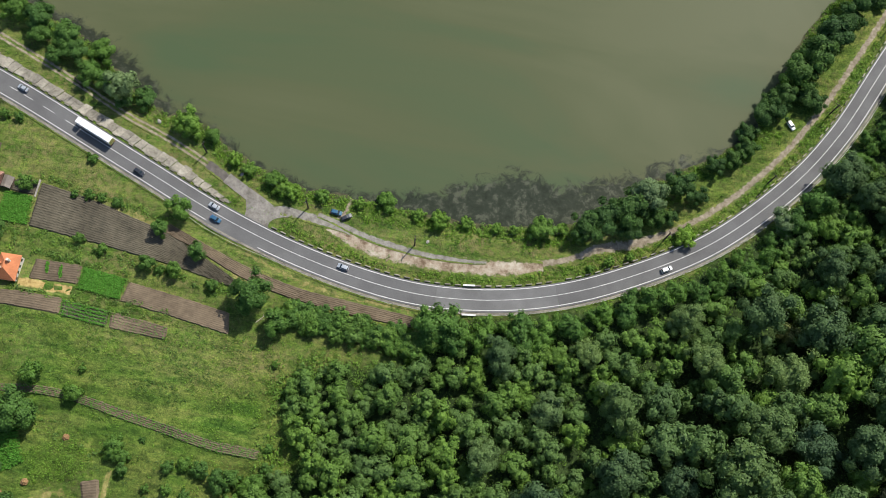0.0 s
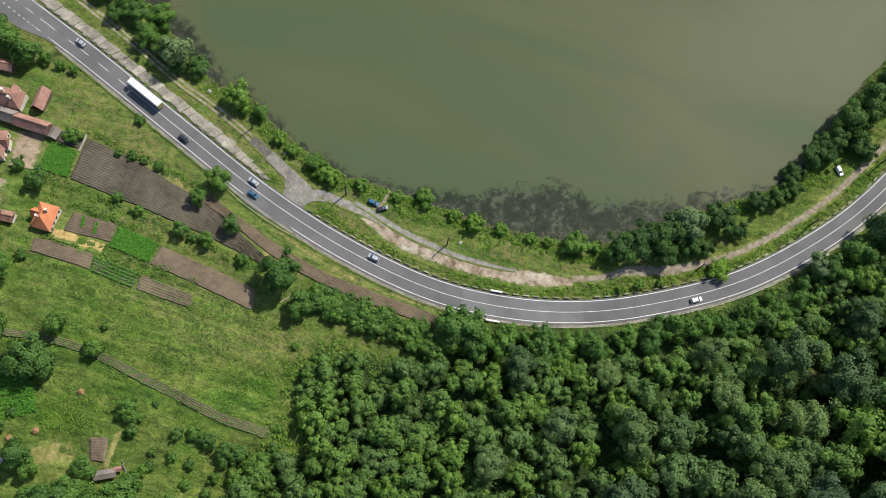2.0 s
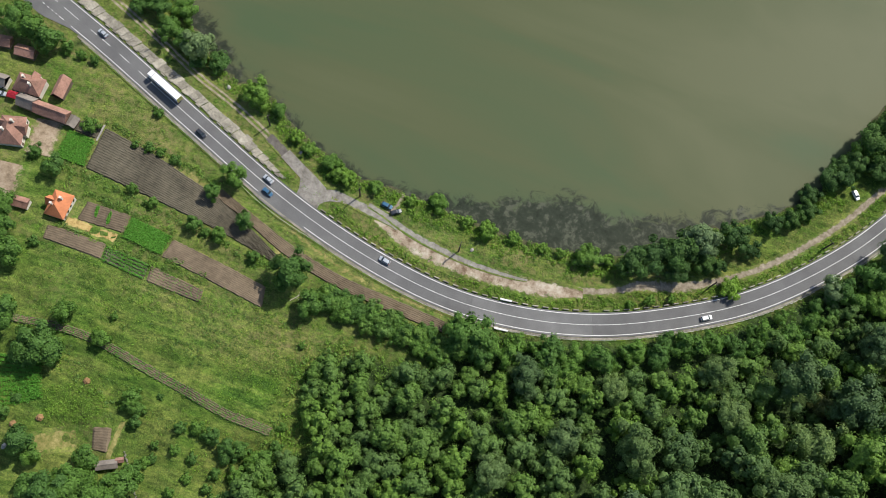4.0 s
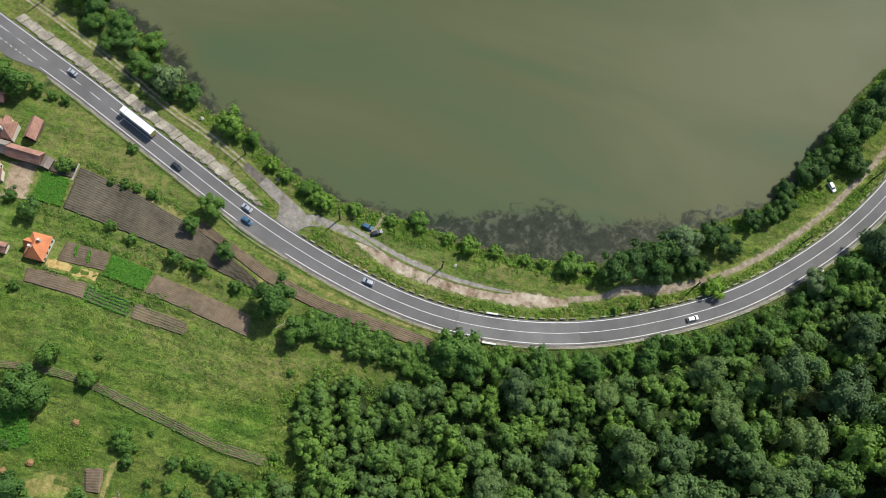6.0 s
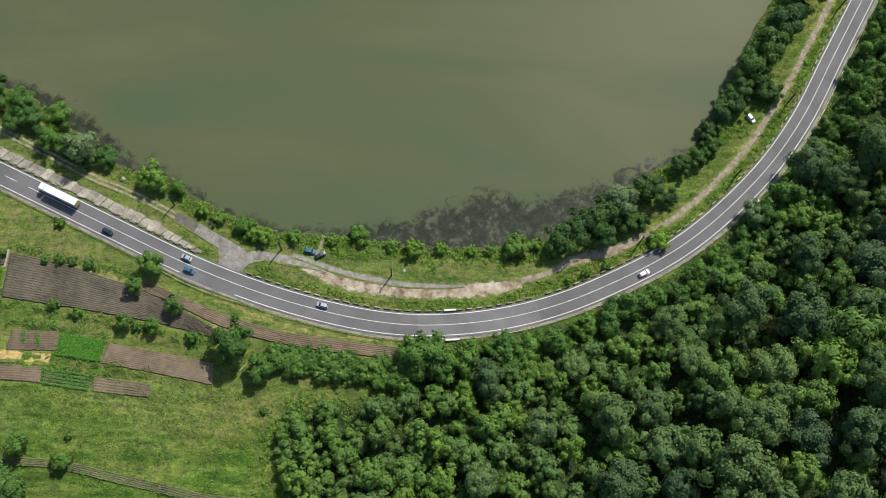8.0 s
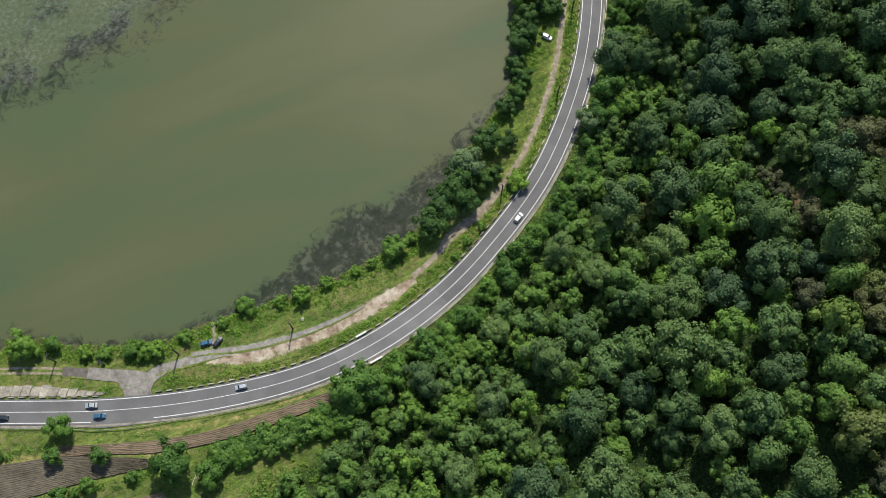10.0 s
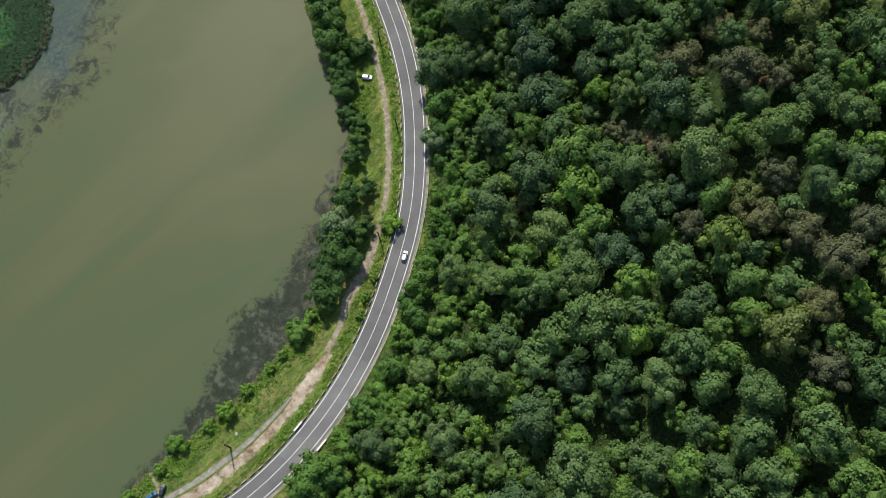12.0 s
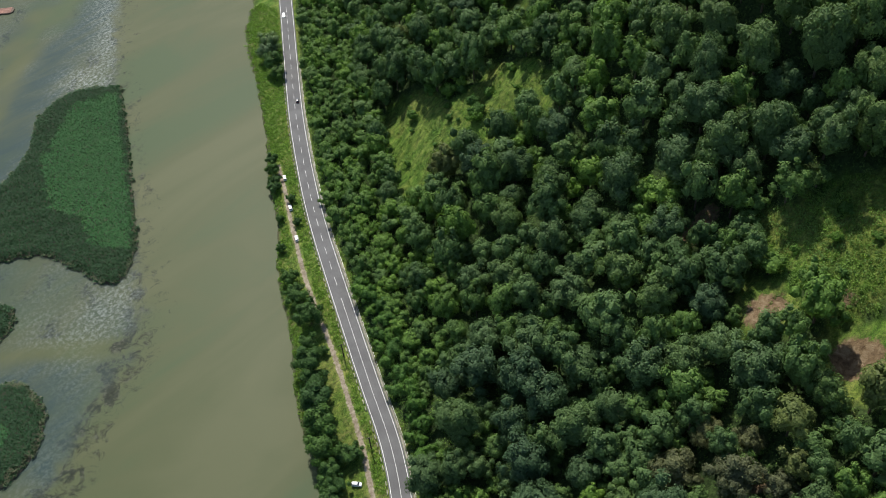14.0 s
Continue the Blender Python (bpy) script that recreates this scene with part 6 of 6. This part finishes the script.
lorry(*lane(-133, -1.95, True))
TRAFFIC = "cars on the road"
car(*lane(-83.5, -1.9, True), SILVER, "silver hatchback driving on the asphalt road", False, group=TRAFFIC)
car(*lane(-78.5, 1.9), BLUE, "teal-blue car driving on the asphalt road", False, group=TRAFFIC)
car(*lane(-31.5, -1.9, True), SILVER, "silver-white car driving on the asphalt road", True, group=TRAFFIC)
car(*lane(84, 1.9), WHITE, "white car with dark windows on the road", True, group=TRAFFIC)
car(*lane(-110, 1.9), DARK, "dark blue-grey car driving on the asphalt road", True, group=TRAFFIC)
car(*lane(-161.5, -1.9, True), SILVER, "pale silver car driving on the asphalt road", False, group=TRAFFIC)
car(*lane(273, 1.9), DARK, "dark car far along the straight road", True, group=TRAFFIC)
car(*lane(330, -1.9, True), SILVER, "pale silver car far along the road", True, group=TRAFFIC)
PARKED = "cars parked by the track"
for px, py, turn, paint, text in ((128.9, 165, -52, WHITE, "white car parked on grass beside the dirt track"), (-37.8, 101.6, -8, BLUE, "blue car parked on grass near the river"), (-33.9, 100.3, 35, DARK, "dark blue car parked beside the blue one"),
                                  (226.4, 328.5, 60, WHITE, "white car parked at the end of the track"), (213.5, 308.1, 60, WHITE, "white estate car parked on the dirt track"), (201.3, 288.5, 60, WHITE, "white car parked on the narrow track")):
    car(px, py, radians(turn), paint, text, True, max(height(px, py), -0.35) + 0.08, PARKED)
car(-184.5, 94.6, 0.1, SILVER, "silver car parked in the farmyard", True, height(-184.5, 94.6) + 0.02, "cars in the yard")


# ---- poles and wires ----
def utility_pole(x, y, turn):
    ob = tagged(new("utility_pole"), "dark wooden utility pole with a crossarm", "pole", "utility poles")
    bm = bmesh.new()
    bmesh.ops.create_cone(bm, cap_ends=True, segments=10, radius1=0.3, radius2=0.22, depth=9.4, matrix=Matrix.Translation((0, 0, 4.1)))
    part("post", bm, TARRED, ob)
    bm = bmesh.new()
    box(bm, -0.1, 0.1, -1.2, 1.2, 8.1, 8.3, 0.02)
    arm = part("crossarm", bm, TARRED, ob)
    for sy in (-0.95, 0.0, 0.95):
        bm = bmesh.new()
        bmesh.ops.create_cone(bm, cap_ends=True, segments=8, radius1=0.06, radius2=0.04, depth=0.2, matrix=Matrix.Translation((0, sy, 8.36 if sy else 8.9)))
        part("insulator", bm, PLASTER, arm)
    ob.matrix_basis = pose(x, y, max(height(x, y), -0.6), 0, 0, turn)
    return ob


POLES = [(-184, 157), (-140.6, 135), (-89.4, 117.2), (-48.4, 102), (-7.6, 94), (38, 100), (83.4, 110.9), (121, 139.5), (144, 172.5), (168, 216)]
for i, (px, py) in enumerate(POLES):
    qx, qy = POLES[min(i + 1, len(POLES) - 1)]
    ox, oy = POLES[max(i - 1, 0)]
    if i != 5:
        utility_pole(px, py, math.degrees(math.atan2(qy - oy, qx - ox)))
spans = [q for i, q in enumerate(POLES) if i != 5]
for (ax, ay), (bx, by) in zip(spans, spans[1:]):
    wire = tagged(new("power_line"), "thin dark wires sagging between utility poles", "wire", "power lines")
    run = Vector((bx - ax, by - ay, 0))
    side = Vector((-run.y, run.x, 0)).normalized()
    za, zb = max(height(ax, ay), -0.6) + 8.45, max(height(bx, by), -0.6) + 8.45
    for s in (-0.95, 0.95):
        bm = bmesh.new()
        rings = []
        for k in range(13):
            t = k / 12
            c = Vector((ax, ay, za)) + run * t + side * s + Vector((0, 0, (zb - za) * t - 4 * 0.9 * t * (1 - t)))
            rings.append([bm.verts.new(c + side * (0.012 * math.cos(a)) + Vector((0, 0, 0.012 * math.sin(a)))) for a in (0, 2.1, 4.2)])
        for a, b in zip(rings, rings[1:]):
            for i in range(3):
                bm.faces.new([a[i], a[(i + 1) % 3], b[(i + 1) % 3], b[i]])
        part("wire", bm, DARK, wire)


# ---- roadside furniture ----
def guard_block(first=[]):
    if not first:
        ob = tagged(new("guard_block"), "low weathered concrete guard block at the road edge", "bollard", "guard blocks")
        bm = bmesh.new()
        box(bm, -1.05, 1.05, -0.2, 0.2, -0.3, 0.6, 0.05)
        part("block", bm, CONCRETE, ob)
        first.append(ob)
        return ob
    return copy_thing(first[0], Matrix.Identity(4))


left_edge = offset_line(road_line, np.full(len(road_line), -5.15))
run0, run1 = length_at(left_edge, -178), length_at(left_edge, 300)
rng = random.Random(5)
for x, y, a in along(left_edge, run0, run1, 3.7):
    if -73.5 < x < -60 or rng.random() < 0.06:
        continue
    guard_block().matrix_basis = pose(x, y, -0.05, rng.uniform(-3, 3), rng.uniform(-2, 2), math.degrees(a) + rng.uniform(-3, 3))


def guardrail(line, s0, s1, label, white=False):
    """A steel guardrail: a waved beam on posts."""
    ob = tagged(new("guardrail"), label, "guardrail", "guardrails")
    pts = along(line, s0, s1, 2.0)
    bm = bmesh.new()
    prof = [(0.0, 0.45), (0.05, 0.52), (0.0, 0.6), (0.05, 0.68), (0.0, 0.76), (-0.04, 0.76), (-0.04, 0.45)]
    rings = []
    for x, y, a in pts:
        rings.append([bm.verts.new((x - math.sin(a) * o, y + math.cos(a) * o, z)) for o, z in prof])
    for a, b in zip(rings, rings[1:]):
        for i in range(len(prof)):
            j = (i + 1) % len(prof)
            bm.faces.new([a[i], a[j], b[j], b[i]])
    part("beam", bm, WHITE if white else STEEL, ob)
    for x, y, a in pts[::2]:
        bm = bmesh.new()
        box(bm, -0.06, 0.06, -0.06, 0.06, -0.4, 0.7)
        bm.transform(pose(x + math.sin(a) * 0.12, y - math.cos(a) * 0.12, 0, 0, 0, math.degrees(a)))
        part("post", bm, STEEL, ob)


right_edge = offset_line(road_line, 5.75 + 3.2 * smooth(-166, -186, road_line[:, 0]) + 1.0 * smooth(-95, -80, road_line[:, 0]) * smooth(-55, -72, road_line[:, 0]))
guardrail(right_edge, length_at(right_edge, -168), length_at(right_edge, 2), "grey steel guardrail along the outer road edge")
guardrail(right_edge, length_at(right_edge, 2) + 14, length_at(right_edge, 122), "grey steel guardrail below the woods")
guardrail(right_edge, length_at(right_edge, 134), length_at(right_edge, 300), "grey steel guardrail at the foot of the hill")
for line, x0, span, label in ((right_edge, 11.5, 5.0, "white concrete parapet at the road edge"), (left_edge, 13.0, 4.2, "white concrete parapet on the river side"), (right_edge, 124.5, 8.0, "white parapet rail near the willow")):
    ob = tagged(new("parapet"), label, "parapet", "white parapets")
    s = length_at(line, x0)
    (x, y, a), = along(line, s + span / 2, s + span / 2 + 0.1, 1)
    bm = bmesh.new()
    box(bm, -span / 2, span / 2, -0.25, 0.25, -0.4, 0.75, 0.05)
    part("wall", bm, PAINT, ob)
    bm = bmesh.new()
    box(bm, -span / 2 - 0.05, span / 2 + 0.05, -0.32, 0.32, 0.75, 0.87, 0.03)
    part("coping", bm, PAINT, ob)
    ob.matrix_basis = pose(x, y, 0, 0, 0, math.degrees(a))

gutter = strip("concrete_gutter", road_line[at_x(road_line, -168):at_x(road_line, 300)], 4.75, 5.5, 0.02, CONCRETE, steps=1)
tagged(gutter, "shallow concrete gutter beside the road", "gutter", kind="structure")


def slab_row():
    """Slanting concrete slabs that pave the bank beside the road."""
    row = tagged(new("slab_bank"), "row of broken weathered concrete slabs beside the road", "slabs", kind="structure")
    rng = random.Random(9)
    line = offset_line(road_line, np.full(len(road_line), -5.5))
    s0, s1 = length_at(line, -190), length_at(line, -77)
    shapes = []
    for k in range(6):
        bm = bmesh.new()
        v = []
        skew = rng.uniform(0.7, 1.4)
        for z in (-0.25, 0.0):
            for cx, cy in ((-1.58, 0), (1.58, 0), (1.58 + skew, 1), (-1.58 + skew, 1)):
                v.append(bm.verts.new((cx + rng.uniform(-.12, .12), cy + rng.uniform(-0.04, 0.04), z)))
        for q in ((3, 2, 1, 0), (4, 5, 6, 7), (0, 1, 5, 4), (1, 2, 6, 5), (2, 3, 7, 6), (3, 0, 4, 7)):
            bm.faces.new([v[i] for i in q])
        bmesh.ops.bevel(bm, geom=[e for e in bm.edges if e.verts[0].co.z > -0.1 and e.verts[1].co.z > -0.1], offset=0.05, segments=1, affect="EDGES")
        me = bpy.data.meshes.new("slab")
        bm.to_mesh(me)
        bm.free()
        me.materials.append(CONCRETE)
        shapes.append(me)
    for x, y, a in along(line, s0, s1, 3.25):
        wide = 2.9 * float(smooth(-74, -100, np.array(x))) + 0.9 + rng.uniform(-0.35, 0.35)
        ob = new("slab", rng.choice(shapes))
        ob.parent = row
        ob.matrix_basis = pose(x, y, 0.16 + rng.uniform(-0.05, 0.06), rng.uniform(-4, -1.5), rng.uniform(-2, 2), math.degrees(a) + rng.uniform(-1.5, 1.5)) @ Matrix.Diagonal((rng.uniform(0.95, 1.0), wide, 1, 1))


slab_row()


def moored_barge():
    ob = tagged(new("barge"), "brown plank-decked barge moored in the lagoon", "barge")
    bm = loft([(9.5, 1.6, 2.0, -0.5, 0.7), (8, 3.4, 3.8, -0.7, 0.8), (-8, 3.4, 3.8, -0.7, 0.8), (-9.5, 2.6, 3.0, -0.5, 0.7)])
    part("hull", bm, TIMBER, ob)
    for i in range(16):
        bm = bmesh.new()
        box(bm, -8.5, 8, -3.4 + i * 0.43, -3.4 + i * 0.43 + 0.38, 0.78, 0.9, 0.02)
        part("deck_plank", bm, ROOF_TILE, ob)
    ob.matrix_basis = pose(209, 618, -2, 0, 0, -40)


moored_barge()
